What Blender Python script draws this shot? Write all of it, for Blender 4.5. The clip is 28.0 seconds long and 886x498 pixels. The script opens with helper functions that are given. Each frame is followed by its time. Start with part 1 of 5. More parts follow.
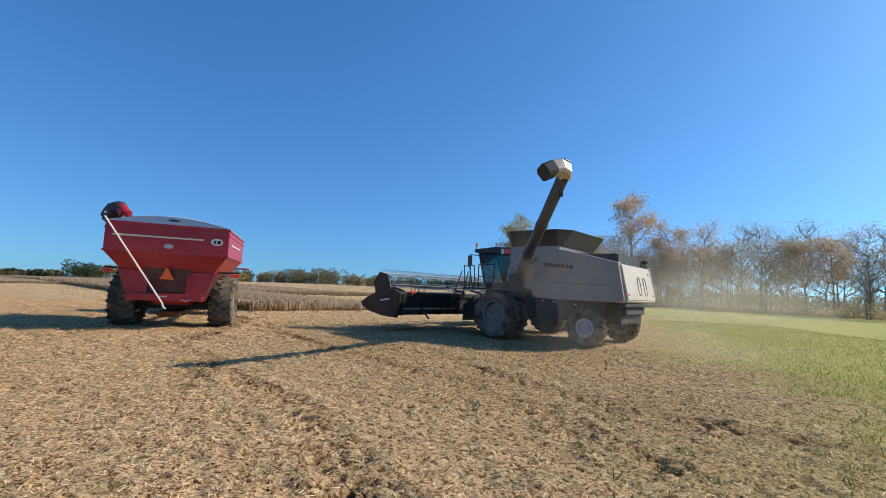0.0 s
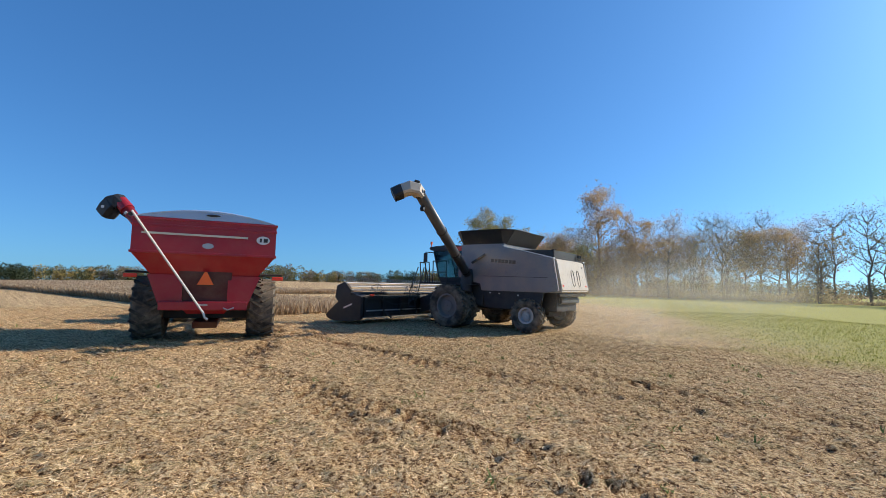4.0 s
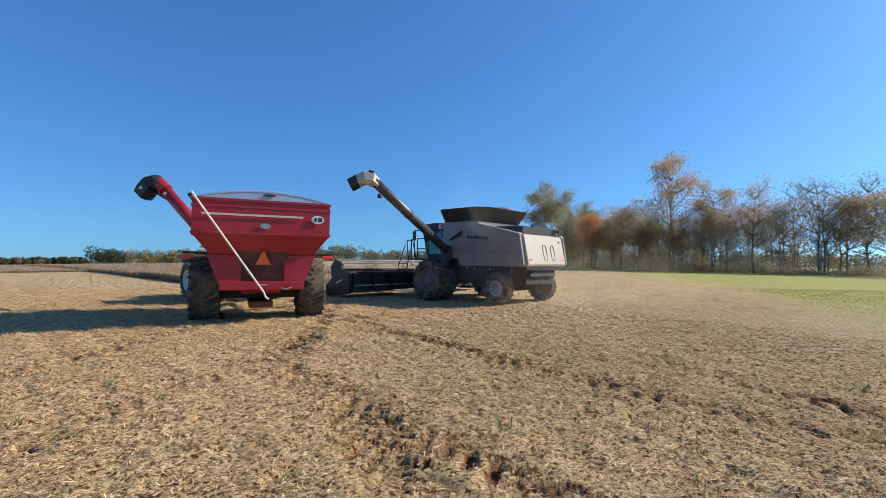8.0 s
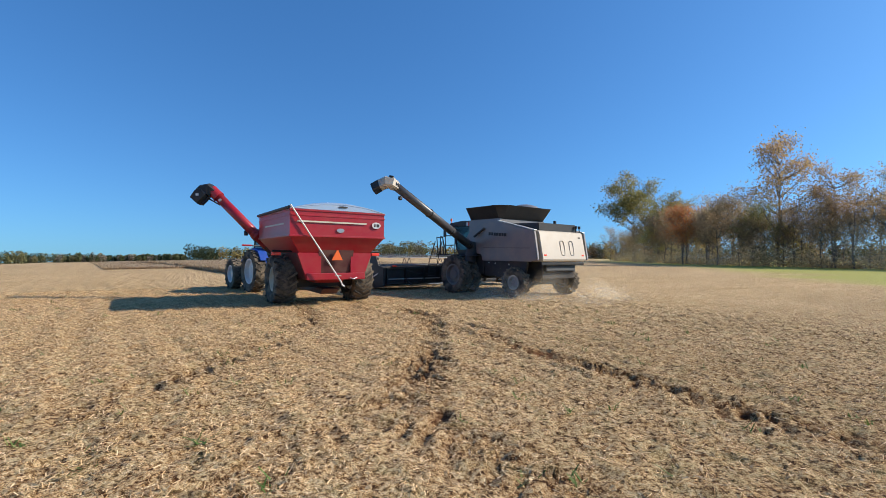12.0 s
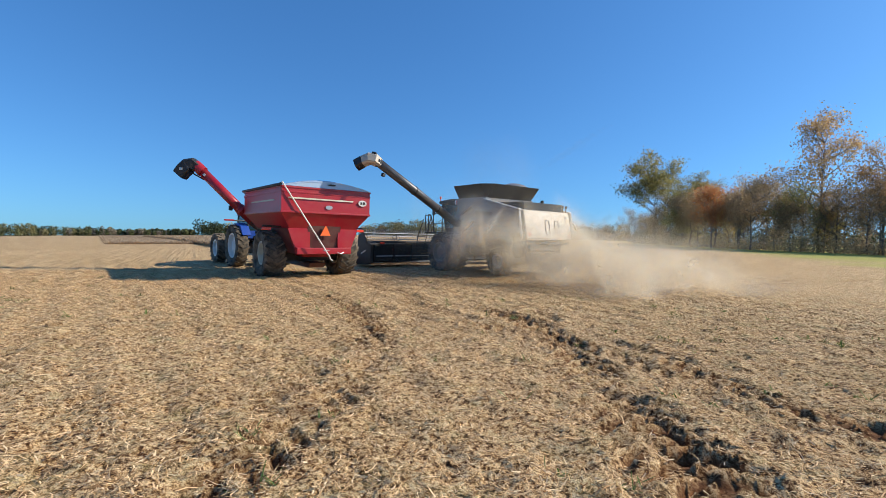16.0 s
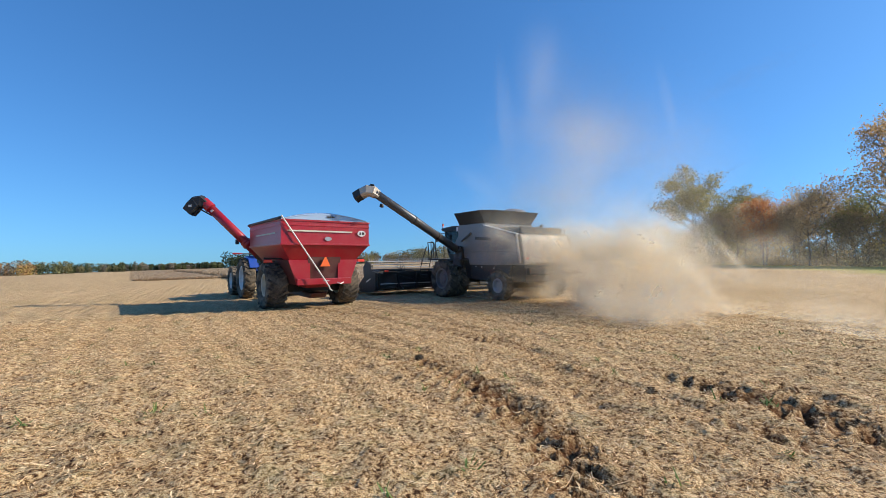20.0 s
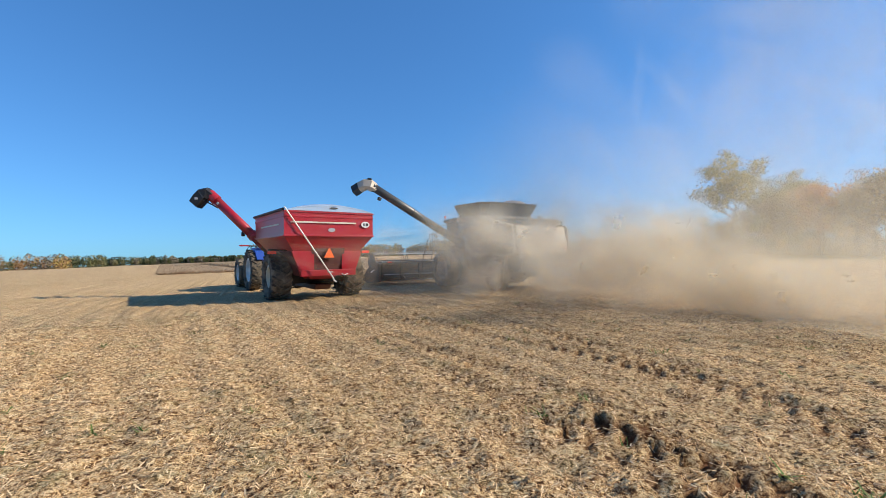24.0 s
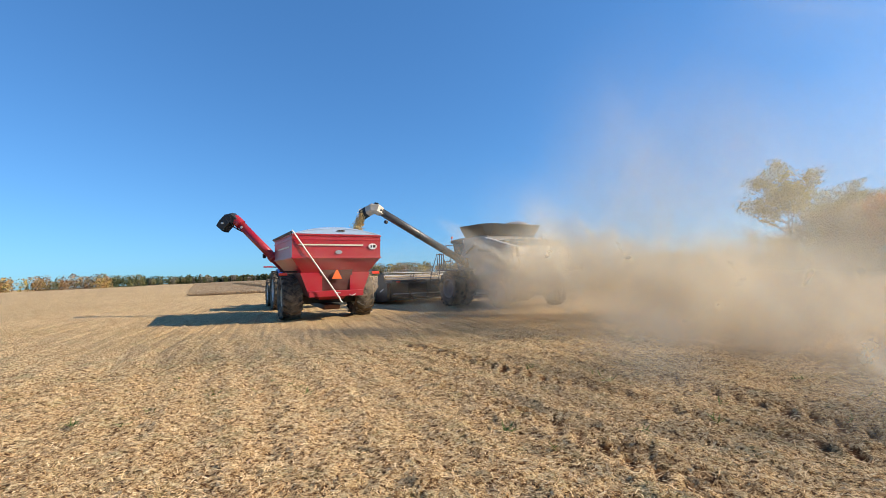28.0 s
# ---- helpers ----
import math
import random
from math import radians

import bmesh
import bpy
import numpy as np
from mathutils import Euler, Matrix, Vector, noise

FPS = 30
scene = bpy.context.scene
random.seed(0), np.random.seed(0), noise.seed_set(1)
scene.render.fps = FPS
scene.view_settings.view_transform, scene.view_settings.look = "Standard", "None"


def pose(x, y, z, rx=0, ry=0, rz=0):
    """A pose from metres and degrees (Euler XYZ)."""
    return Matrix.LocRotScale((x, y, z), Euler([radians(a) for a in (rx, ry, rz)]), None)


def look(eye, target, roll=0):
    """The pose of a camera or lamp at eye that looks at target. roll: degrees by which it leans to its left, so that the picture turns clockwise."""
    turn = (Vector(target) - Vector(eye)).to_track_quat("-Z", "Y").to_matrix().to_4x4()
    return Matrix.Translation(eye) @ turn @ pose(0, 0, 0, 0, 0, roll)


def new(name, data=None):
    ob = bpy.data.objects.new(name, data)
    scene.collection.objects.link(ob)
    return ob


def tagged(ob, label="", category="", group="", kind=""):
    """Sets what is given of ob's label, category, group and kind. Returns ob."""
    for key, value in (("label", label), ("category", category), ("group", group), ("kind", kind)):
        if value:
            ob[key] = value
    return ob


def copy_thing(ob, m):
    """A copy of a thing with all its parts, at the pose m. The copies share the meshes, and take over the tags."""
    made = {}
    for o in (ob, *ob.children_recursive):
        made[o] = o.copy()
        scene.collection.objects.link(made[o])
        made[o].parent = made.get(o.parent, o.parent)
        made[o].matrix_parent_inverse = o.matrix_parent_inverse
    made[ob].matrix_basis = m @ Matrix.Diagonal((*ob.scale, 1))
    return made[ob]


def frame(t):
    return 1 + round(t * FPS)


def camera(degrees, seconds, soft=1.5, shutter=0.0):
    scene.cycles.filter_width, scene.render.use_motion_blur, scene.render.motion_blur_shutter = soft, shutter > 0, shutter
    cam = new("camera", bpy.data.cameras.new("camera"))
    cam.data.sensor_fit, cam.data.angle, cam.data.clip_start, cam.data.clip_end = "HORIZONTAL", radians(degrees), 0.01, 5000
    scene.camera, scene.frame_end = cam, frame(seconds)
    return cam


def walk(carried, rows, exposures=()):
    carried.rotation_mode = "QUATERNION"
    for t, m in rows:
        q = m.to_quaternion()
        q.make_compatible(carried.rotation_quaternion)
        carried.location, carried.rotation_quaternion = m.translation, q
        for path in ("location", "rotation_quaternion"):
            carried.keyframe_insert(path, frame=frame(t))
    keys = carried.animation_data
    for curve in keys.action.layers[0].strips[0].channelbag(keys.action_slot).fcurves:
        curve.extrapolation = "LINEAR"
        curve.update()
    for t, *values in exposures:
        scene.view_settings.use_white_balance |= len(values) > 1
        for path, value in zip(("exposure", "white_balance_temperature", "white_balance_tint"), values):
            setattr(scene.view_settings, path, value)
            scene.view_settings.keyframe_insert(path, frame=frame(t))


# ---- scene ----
cam = camera(89.2, 28.0, soft=0.5)
PATH = [
    (0.0, (2.382, 0.420, 1.678), (1.256, 10.319, 2.538), 2.88),
    (0.5, (1.713, 0.508, 1.663), (0.785, 10.402, 2.775), 3.13),
    (1.0, (1.127, 0.632, 1.661), (0.497, 10.534, 2.907), 3.42),
    (1.5, (0.585, 0.715, 1.688), (0.327, 10.642, 2.866), 3.63),
    (2.0, (0.045, 0.798, 1.700), (0.004, 10.739, 2.791), 3.27),
    (2.5, (-0.458, 0.953, 1.712), (-0.492, 10.898, 2.763), 2.54),
    (3.0, (-0.914, 1.167, 1.717), (-0.931, 11.130, 2.581), 2.19),
    (3.5, (-1.224, 1.455, 1.726), (-1.282, 11.423, 2.520), 1.89),
    (5.5, (-1.450, 2.685, 1.695), (-1.925, 12.657, 2.277), 1.17),
    (6.0, (-1.599, 2.977, 1.690), (-2.149, 12.950, 2.179), 1.01),
    (6.5, (-1.718, 3.249, 1.690), (-2.503, 13.210, 2.100), 0.72),
    (7.0, (-1.720, 3.565, 1.698), (-2.768, 13.502, 2.090), 0.48),
    (7.5, (-1.707, 3.779, 1.708), (-2.935, 13.699, 1.987), 0.63),
    (8.0, (-1.729, 3.999, 1.692), (-3.125, 13.898, 1.941), 0.74),
    (8.5, (-1.731, 4.271, 1.699), (-3.398, 14.128, 1.937), 0.64),
    (9.0, (-1.730, 4.573, 1.714), (-3.730, 14.368, 1.967), 0.97),
    (9.5, (-1.924, 4.846, 1.675), (-4.052, 14.615, 1.893), 1.29),
    (10.0, (-2.236, 5.095, 1.659), (-4.506, 14.833, 1.761), 0.43),
    (10.5, (-2.585, 5.366, 1.679), (-5.049, 15.057, 1.773), -0.41),
    (11.0, (-2.970, 5.551, 1.680), (-5.598, 15.199, 1.824), -0.02),
    (11.5, (-3.304, 5.745, 1.712), (-6.111, 15.342, 1.870), 0.29),
    (12.0, (-3.612, 6.046, 1.719), (-6.483, 15.624, 1.850), 0.49),
    (12.5, (-3.973, 6.309, 1.695), (-6.879, 15.877, 1.831), 1.18),
    (14.5, (-5.622, 8.122, 1.681), (-8.723, 17.626, 1.442), 1.17),
    (15.0, (-6.018, 8.547, 1.687), (-9.079, 18.063, 1.427), 1.40),
    (15.5, (-6.449, 8.928, 1.672), (-9.466, 18.456, 1.324), 1.56),
    (16.0, (-6.812, 9.333, 1.666), (-9.823, 18.864, 1.334), 1.42),
    (16.5, (-7.191, 9.714, 1.671), (-10.148, 19.265, 1.467), 1.73),
    (17.0, (-7.557, 10.074, 1.697), (-10.565, 19.611, 1.646), 1.35),
    (17.5, (-7.898, 10.453, 1.731), (-11.055, 19.942, 1.798), 0.79),
    (18.0, (-8.283, 10.756, 1.714), (-11.484, 20.228, 1.881), 1.18),
    (18.5, (-8.643, 11.077, 1.708), (-11.968, 20.506, 1.931), 0.49),
    (19.0, (-9.015, 11.419, 1.726), (-12.392, 20.828, 1.976), 0.08),
    (19.5, (-9.465, 11.764, 1.727), (-12.825, 21.181, 1.928), -0.05),
    (20.0, (-9.888, 12.095, 1.724), (-13.368, 21.467, 1.952), -0.37),
    (20.5, (-10.331, 12.389, 1.725), (-13.957, 21.706, 1.935), -0.45),
    (21.0, (-10.697, 12.702, 1.724), (-14.325, 22.019, 1.907), -0.85),
    (21.5, (-11.002, 13.067, 1.732), (-14.648, 22.375, 1.962), -0.94),
    (23.5, (-12.398, 14.391, 1.673), (-16.271, 23.609, 1.798), -0.06),
    (24.0, (-12.779, 14.735, 1.660), (-16.706, 23.931, 1.718), -0.63),
    (24.5, (-13.172, 15.040, 1.654), (-16.977, 24.288, 1.615), -1.06),
    (25.0, (-13.541, 15.342, 1.653), (-17.212, 24.643, 1.527), -1.39),
    (25.5, (-13.897, 15.700, 1.676), (-17.398, 25.067, 1.634), -1.68),
    (26.0, (-14.268, 15.994, 1.705), (-17.777, 25.358, 1.845), -2.09),
    (26.5, (-14.615, 16.309, 1.715), (-18.313, 25.594, 2.042), -1.78),
    (27.0, (-14.921, 16.578, 1.727), (-18.772, 25.791, 2.246), -1.01),
    (27.5, (-15.230, 16.816, 1.723), (-19.331, 25.916, 2.332), -0.56),
    (28.0, (-15.430, 17.029, 1.750), (-19.895, 25.966, 2.207), -0.99),
]
walk(cam, [(t, look(eye, target, roll)) for t, eye, target, roll in PATH], exposures=[(0, 0.15, 6500, 10), (8, 0.15, 6500, 10), (15, 0.18, 6500, 10), (20, 0.25, 6500, 10), (24, 0.33, 6650, 10), (28, 0.43, 7000, 10)])

# ---- light ----
SUN_AZ, SUN_EL = 22.5, 32.0          # degrees from +x towards +y, and above the ground
world = bpy.data.worlds.new("sky")
scene.world = world
world.use_nodes = True
wn = world.node_tree
sky = wn.nodes.new("ShaderNodeTexSky")
sky.sky_type, sky.sun_disc = "NISHITA", False
sky.sun_elevation, sky.sun_rotation = radians(SUN_EL), radians(90 - SUN_AZ)
sky.air_density, sky.dust_density, sky.ozone_density = 1.0, 0.9, 1.4
up = wn.nodes.new("ShaderNodeVectorMath")        # the land falls below eye level: the sky's pale rim goes down with it
up.inputs[1].default_value = (0, 0, 0.05)
wn.links.new(wn.nodes.new("ShaderNodeTexCoord").outputs["Generated"], up.inputs[0])
wn.links.new(up.outputs["Vector"], sky.inputs["Vector"])
wn.nodes["Background"].inputs["Strength"].default_value = 0.106
tint = wn.nodes.new("ShaderNodeMix")
tint.data_type, tint.blend_type = "RGBA", "MULTIPLY"
tint.inputs[0].default_value, tint.inputs[7].default_value = 1.0, (0.475, 0.92, 1.38, 1)
wn.links.new(sky.outputs["Color"], tint.inputs[6])
clear = wn.nodes.new("ShaderNodeMix")        # a clear dry day: deep even blue
clear.data_type = "RGBA"
clear.inputs[0].default_value, clear.inputs[7].default_value = 0.16, (0.40, 2.35, 6.4, 1)
wn.links.new(tint.outputs[2], clear.inputs[6])
wn.links.new(clear.outputs[2], wn.nodes["Background"].inputs["Color"])
sun = new("sun", bpy.data.lights.new("sun", "SUN"))
sun.data.energy, sun.data.angle, sun.data.color = 5.0, radians(0.53), (1.0, 0.91, 0.78)
ca, sa, ce, se = math.cos(radians(SUN_AZ)), math.sin(radians(SUN_AZ)), math.cos(radians(SUN_EL)), math.sin(radians(SUN_EL))
sun.matrix_world = look((ca * ce * 60, sa * ce * 60, se * 60), (0, 0, 0))
scene.cycles.transparent_max_bounces = 128

# ---- materials ----
def node_mat(name):
    m = bpy.data.materials.new(name)
    m.use_nodes = True
    return m, m.node_tree.nodes, m.node_tree.links, m.node_tree.nodes["Principled BSDF"]


def noise_node(n, l, scale, detail=4.0, coord="Object", rough=0.6):
    tc = n.new("ShaderNodeTexCoord")
    t = n.new("ShaderNodeTexNoise")
    t.inputs["Scale"].default_value, t.inputs["Detail"].default_value, t.inputs["Roughness"].default_value = scale, detail, rough
    l.new(tc.outputs[coord], t.inputs["Vector"])
    return t


def ramp(n, l, src, stops):
    r = n.new("ShaderNodeValToRGB")
    while len(r.color_ramp.elements) < len(stops):
        r.color_ramp.elements.new(0.5)
    for e, (p, c) in zip(r.color_ramp.elements, stops):
        e.position, e.color = p, (*c, 1)
    l.new(src, r.inputs["Fac"])
    return r.outputs["Color"]


def mix(n, l, fac, a, b, mode="MIX"):
    m = n.new("ShaderNodeMix")
    m.data_type, m.blend_type = "RGBA", mode
    for s, v in ((0, fac), (6, a), (7, b)):
        if isinstance(v, (int, float)):
            m.inputs[s].default_value = v
        elif isinstance(v, tuple):
            m.inputs[s].default_value = (*v, 1)
        else:
            l.new(v, m.inputs[s])
    return m.outputs[2]


def bump(n, l, height, out, strength=0.3, dist=0.02):
    b = n.new("ShaderNodeBump")
    b.inputs["Strength"].default_value, b.inputs["Distance"].default_value = strength, dist
    l.new(height, b.inputs["Height"])
    l.new(b.outputs["Normal"], out.inputs["Normal"])


def paint(name, col, rough=0.4, dirt=(0.33, 0.25, 0.16), amount=0.35, metal=0.0, scale=2.2, spec=0.5):
    """Painted or rubber surface with large stains of field dust and a fine grain."""
    m, n, l, p = node_mat(name)
    big = noise_node(n, l, scale, 6.0)
    fine = noise_node(n, l, scale * 16, 3.0)
    f = ramp(n, l, big.outputs["Fac"], ((0.38, (0, 0, 0)), (0.72, (1, 1, 1))))
    g = ramp(n, l, fine.outputs["Fac"], ((0.3, (0.55, 0.55, 0.55)), (0.8, (1, 1, 1))))
    k = mix(n, l, 1.0, f, g, "MULTIPLY")
    k = mix(n, l, 1.0, k, (amount, amount, amount), "MULTIPLY")
    l.new(mix(n, l, k, col, dirt), p.inputs["Base Color"])
    r = n.new("ShaderNodeMapRange")
    r.inputs["To Min"].default_value, r.inputs["To Max"].default_value = rough, min(1.0, rough + 0.4)
    l.new(k, r.inputs["Value"])
    l.new(r.outputs["Result"], p.inputs["Roughness"])
    p.inputs["Metallic"].default_value, p.inputs["Specular IOR Level"].default_value = metal, spec
    bump(n, l, fine.outputs["Fac"], p, 0.08, 0.01)
    return m


def island_mat(name, stops, rough=0.8, trans=0.0, spec=0.3):
    """For joined small pieces: each island takes its own tone."""
    m, n, l, p = node_mat(name)
    g = n.new("ShaderNodeNewGeometry")
    c = ramp(n, l, g.outputs["Random Per Island"], stops)
    l.new(c, p.inputs["Base Color"])
    p.inputs["Roughness"].default_value, p.inputs["Specular IOR Level"].default_value = rough, spec
    if trans:
        t = n.new("ShaderNodeBsdfTranslucent")
        l.new(c, t.inputs["Color"])
        s = n.new("ShaderNodeMixShader")
        s.inputs["Fac"].default_value = trans
        l.new(p.outputs[0], s.inputs[1])
        l.new(t.outputs[0], s.inputs[2])
        l.new(s.outputs[0], n["Material Output"].inputs["Surface"])
    return m


RED = paint("cart_red", (0.36, 0.009, 0.020), 0.33, amount=0.14)
# the cart's red darkened to stand for shade on its inner, lower parts
RED_SHADED = paint("shaded_red", (0.07, 0.008, 0.009), 0.5, amount=0.25)
# one silver in two tones: shade put into the sides', sunlight into the hood's
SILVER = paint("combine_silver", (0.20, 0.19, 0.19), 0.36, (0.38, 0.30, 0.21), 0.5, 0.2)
SILVER_LIT = paint("sunlit_silver", (0.50, 0.43, 0.34), 0.42, (0.42, 0.33, 0.23), 0.45, 0.1)
BLACK = paint("black_plastic", (0.016, 0.016, 0.017), 0.5, (0.2, 0.16, 0.11), 0.16)
DARK = paint("dark_steel", (0.024, 0.023, 0.023), 0.6, (0.2, 0.15, 0.11), 0.25, 0.1)
RUBBER = paint("tyre_rubber", (0.04, 0.036, 0.030), 0.85, (0.36, 0.28, 0.19), 0.95, scale=3.0, spec=0.3)
# silver auger tube, its shaded side put into the colour as dark grey
AUGER = paint("auger_shaded", (0.07, 0.068, 0.07), 0.34, (0.13, 0.12, 0.11), 0.4, 0.1)
TINE = paint("pale_tines", (0.55, 0.54, 0.52), 0.45, amount=0.3)
STEEL = paint("worn_steel", (0.45, 0.45, 0.45), 0.35, (0.25, 0.2, 0.15), 0.4, 0.8)
WHITE = paint("white_paint", (0.72, 0.71, 0.68), 0.4, amount=0.3)
CREAM = paint("cream_rim", (0.62, 0.57, 0.44), 0.45, amount=0.45)
RIM_DARK = paint("dusty_rim", (0.16, 0.155, 0.15), 0.5, amount=0.4)
RIM_GREY = paint("grey_rim", (0.42, 0.42, 0.42), 0.45, amount=0.4, metal=0.3)
BLUE = paint("tractor_blue", (0.012, 0.07, 0.36), 0.3, amount=0.15)
ORANGE = paint("safety_orange", (0.95, 0.16, 0.03), 0.5, amount=0.05)
LAMP_RED = paint("lamp_red", (0.85, 0.06, 0.03), 0.25, amount=0.05)
# the shiny tarp's reflection of the sky is put into this pale blue
TARP = paint("tarp_sky_sheen", (0.36, 0.47, 0.62), 0.22, (0.5, 0.45, 0.38), 0.3)
STRUT = paint("strut_white", (0.70, 0.66, 0.60), 0.45, amount=0.25)
CANVAS = paint("draper_canvas", (0.03, 0.03, 0.032), 0.7, (0.2, 0.16, 0.11), 0.5)
BARK = paint("bark", (0.22, 0.185, 0.155), 0.9, (0.06, 0.05, 0.04), 0.7, scale=1.5, spec=0.1)
GLASS = bpy.data.materials.new("tinted_glass")
GLASS.use_nodes = True
gp = GLASS.node_tree.nodes["Principled BSDF"]
gp.inputs["Base Color"].default_value, gp.inputs["Roughness"].default_value = (0.035, 0.10, 0.11, 1), 0.03
gp.inputs["Transmission Weight"].default_value, gp.inputs["IOR"].default_value = 0.7, 1.3
GRAIN = island_mat("soybeans", ((0.0, (0.55, 0.36, 0.15)), (0.5, (0.68, 0.48, 0.22)), (1.0, (0.45, 0.29, 0.12))), 0.6)
STRAW = island_mat("straw", ((0.0, (0.17, 0.075, 0.026)), (0.32, (0.54, 0.33, 0.15)), (0.65, (0.89, 0.62, 0.325)), (1.0, (0.98, 0.78, 0.49))), 0.75, 0.25)
WEED = island_mat("weeds", ((0.0, (0.07, 0.13, 0.03)), (0.5, (0.14, 0.22, 0.05)), (1.0, (0.25, 0.27, 0.09))), 0.7, 0.3)
GRASS = island_mat("short_grass", ((0.0, (0.14, 0.16, 0.02)), (0.5, (0.33, 0.33, 0.05)), (1.0, (0.54, 0.46, 0.17))), 0.7, 0.35)
BEANS = island_mat("ripe_soybean_plants", ((0.0, (0.32, 0.21, 0.12)), (0.5, (0.50, 0.36, 0.22)), (1.0, (0.66, 0.51, 0.34))), 0.85, 0.5)


def ground_mat():
    m, n, l, p = node_mat("field_ground")
    a = noise_node(n, l, 0.22, 5.0)
    b = noise_node(n, l, 2.6, 6.0)
    c = noise_node(n, l, 20.0, 5.0, rough=0.72)
    d = noise_node(n, l, 70.0, 3.0, rough=0.8)
    # dark gaps: bare soil, and shade between the stalks put into the colour
    straw = ramp(n, l, c.outputs["Fac"], ((0.40, (0.10, 0.043, 0.016)), (0.455, (0.44, 0.26, 0.115)), (0.515, (0.88, 0.62, 0.325)), (0.60, (0.97, 0.76, 0.46))))
    dark = ramp(n, l, d.outputs["Fac"], ((0.42, (0.18, 0.10, 0.055)), (0.51, (1, 1, 1))))
    straw = mix(n, l, 0.85, straw, dark, "MULTIPLY")
    patch = ramp(n, l, b.outputs["Fac"], ((0.36, (0.80, 0.72, 0.64)), (0.62, (1, 1, 1))))
    straw = mix(n, l, 0.6, straw, patch, "MULTIPLY")
    wide = ramp(n, l, a.outputs["Fac"], ((0.35, (0.85, 0.84, 0.78)), (0.65, (1.0, 1.0, 1.0))))
    straw = mix(n, l, 1.0, straw, wide, "MULTIPLY")
    green = ramp(n, l, b.outputs["Fac"], ((0.5, (0, 0, 0)), (0.75, (0.5, 0.5, 0.5))))
    straw = mix(n, l, green, straw, (0.19, 0.19, 0.075))
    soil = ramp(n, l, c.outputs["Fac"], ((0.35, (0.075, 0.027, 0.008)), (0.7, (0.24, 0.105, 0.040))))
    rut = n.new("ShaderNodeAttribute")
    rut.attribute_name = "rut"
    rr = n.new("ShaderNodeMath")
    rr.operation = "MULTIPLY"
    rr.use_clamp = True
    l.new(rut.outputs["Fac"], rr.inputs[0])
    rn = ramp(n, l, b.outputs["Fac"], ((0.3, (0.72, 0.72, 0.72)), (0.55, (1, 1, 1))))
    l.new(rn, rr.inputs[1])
    da = n.new("ShaderNodeAttribute")
    da.attribute_name = "damp"
    weak = ramp(n, l, da.outputs["Fac"], ((0.0, (0, 0, 0)), (1.0, (0.6, 0.6, 0.6))))
    straw = mix(n, l, weak, straw, mix(n, l, 1.0, straw, (0.62, 0.60, 0.55), "MULTIPLY"))
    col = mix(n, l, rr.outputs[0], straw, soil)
    gr = n.new("ShaderNodeAttribute")
    gr.attribute_name = "grass"
    lawn = ramp(n, l, c.outputs["Fac"], ((0.3, (0.17, 0.18, 0.02)), (0.5, (0.36, 0.345, 0.05)), (0.7, (0.50, 0.44, 0.12))))
    dry = ramp(n, l, b.outputs["Fac"], ((0.42, (0.1, 0.1, 0.1)), (0.7, (0.7, 0.7, 0.7))))
    lawn = mix(n, l, dry, lawn, (0.40, 0.36, 0.15))
    l.new(mix(n, l, gr.outputs["Fac"], col, lawn), p.inputs["Base Color"])
    p.inputs["Roughness"].default_value, p.inputs["Specular IOR Level"].default_value = 0.92, 0.2
    h = mix(n, l, 0.5, c.outputs["Fac"], d.outputs["Fac"])
    bump(n, l, h, p, 0.8, 0.05)
    return m


def leaf_mat(name, a, b, c):
    return island_mat(name, ((0.0, a), (0.5, b), (1.0, c)), 0.75, 0.62, 0.2)


def dust_mat(name, density):
    """Airborne dust: thin towards each sheet's rim, broken by turbulence; the rest lets light through."""
    m, n, l, p = node_mat(name)
    uv = n.new("ShaderNodeUVMap")
    uv.uv_map = "disc"
    ln = n.new("ShaderNodeVectorMath")
    ln.operation = "LENGTH"
    l.new(uv.outputs["UV"], ln.inputs[0])
    mr = n.new("ShaderNodeMapRange")
    mr.interpolation_type = "SMOOTHERSTEP"
    mr.inputs["From Min"].default_value, mr.inputs["From Max"].default_value = 1.0, 0.0
    mr.inputs["To Max"].default_value = density
    l.new(ln.outputs["Value"], mr.inputs["Value"])
    t = noise_node(n, l, 0.75, 5.0, rough=0.62)
    k = n.new("ShaderNodeMapRange")
    k.inputs["From Min"].default_value, k.inputs["From Max"].default_value = 0.3, 0.7
    k.inputs["To Min"].default_value, k.inputs["To Max"].default_value = 0.55, 1.0
    l.new(t.outputs["Fac"], k.inputs["Value"])
    mu = n.new("ShaderNodeMath")
    mu.operation = "MULTIPLY"
    l.new(mr.outputs["Result"], mu.inputs[0])
    l.new(k.outputs["Result"], mu.inputs[1])
    tr = n.new("ShaderNodeBsdfTransparent")
    df = n.new("ShaderNodeBsdfDiffuse")
    tl = n.new("ShaderNodeBsdfTranslucent")
    df.inputs["Color"].default_value = tl.inputs["Color"].default_value = (0.90, 0.80, 0.62, 1)
    both = n.new("ShaderNodeMixShader")
    both.inputs["Fac"].default_value = 0.5
    l.new(df.outputs[0], both.inputs[1])
    l.new(tl.outputs[0], both.inputs[2])
    out = n.new("ShaderNodeMixShader")
    l.new(mu.outputs[0], out.inputs["Fac"])
    l.new(tr.outputs[0], out.inputs[1])
    l.new(both.outputs[0], out.inputs[2])
    l.new(out.outputs[0], n["Material Output"].inputs["Surface"])
    return m

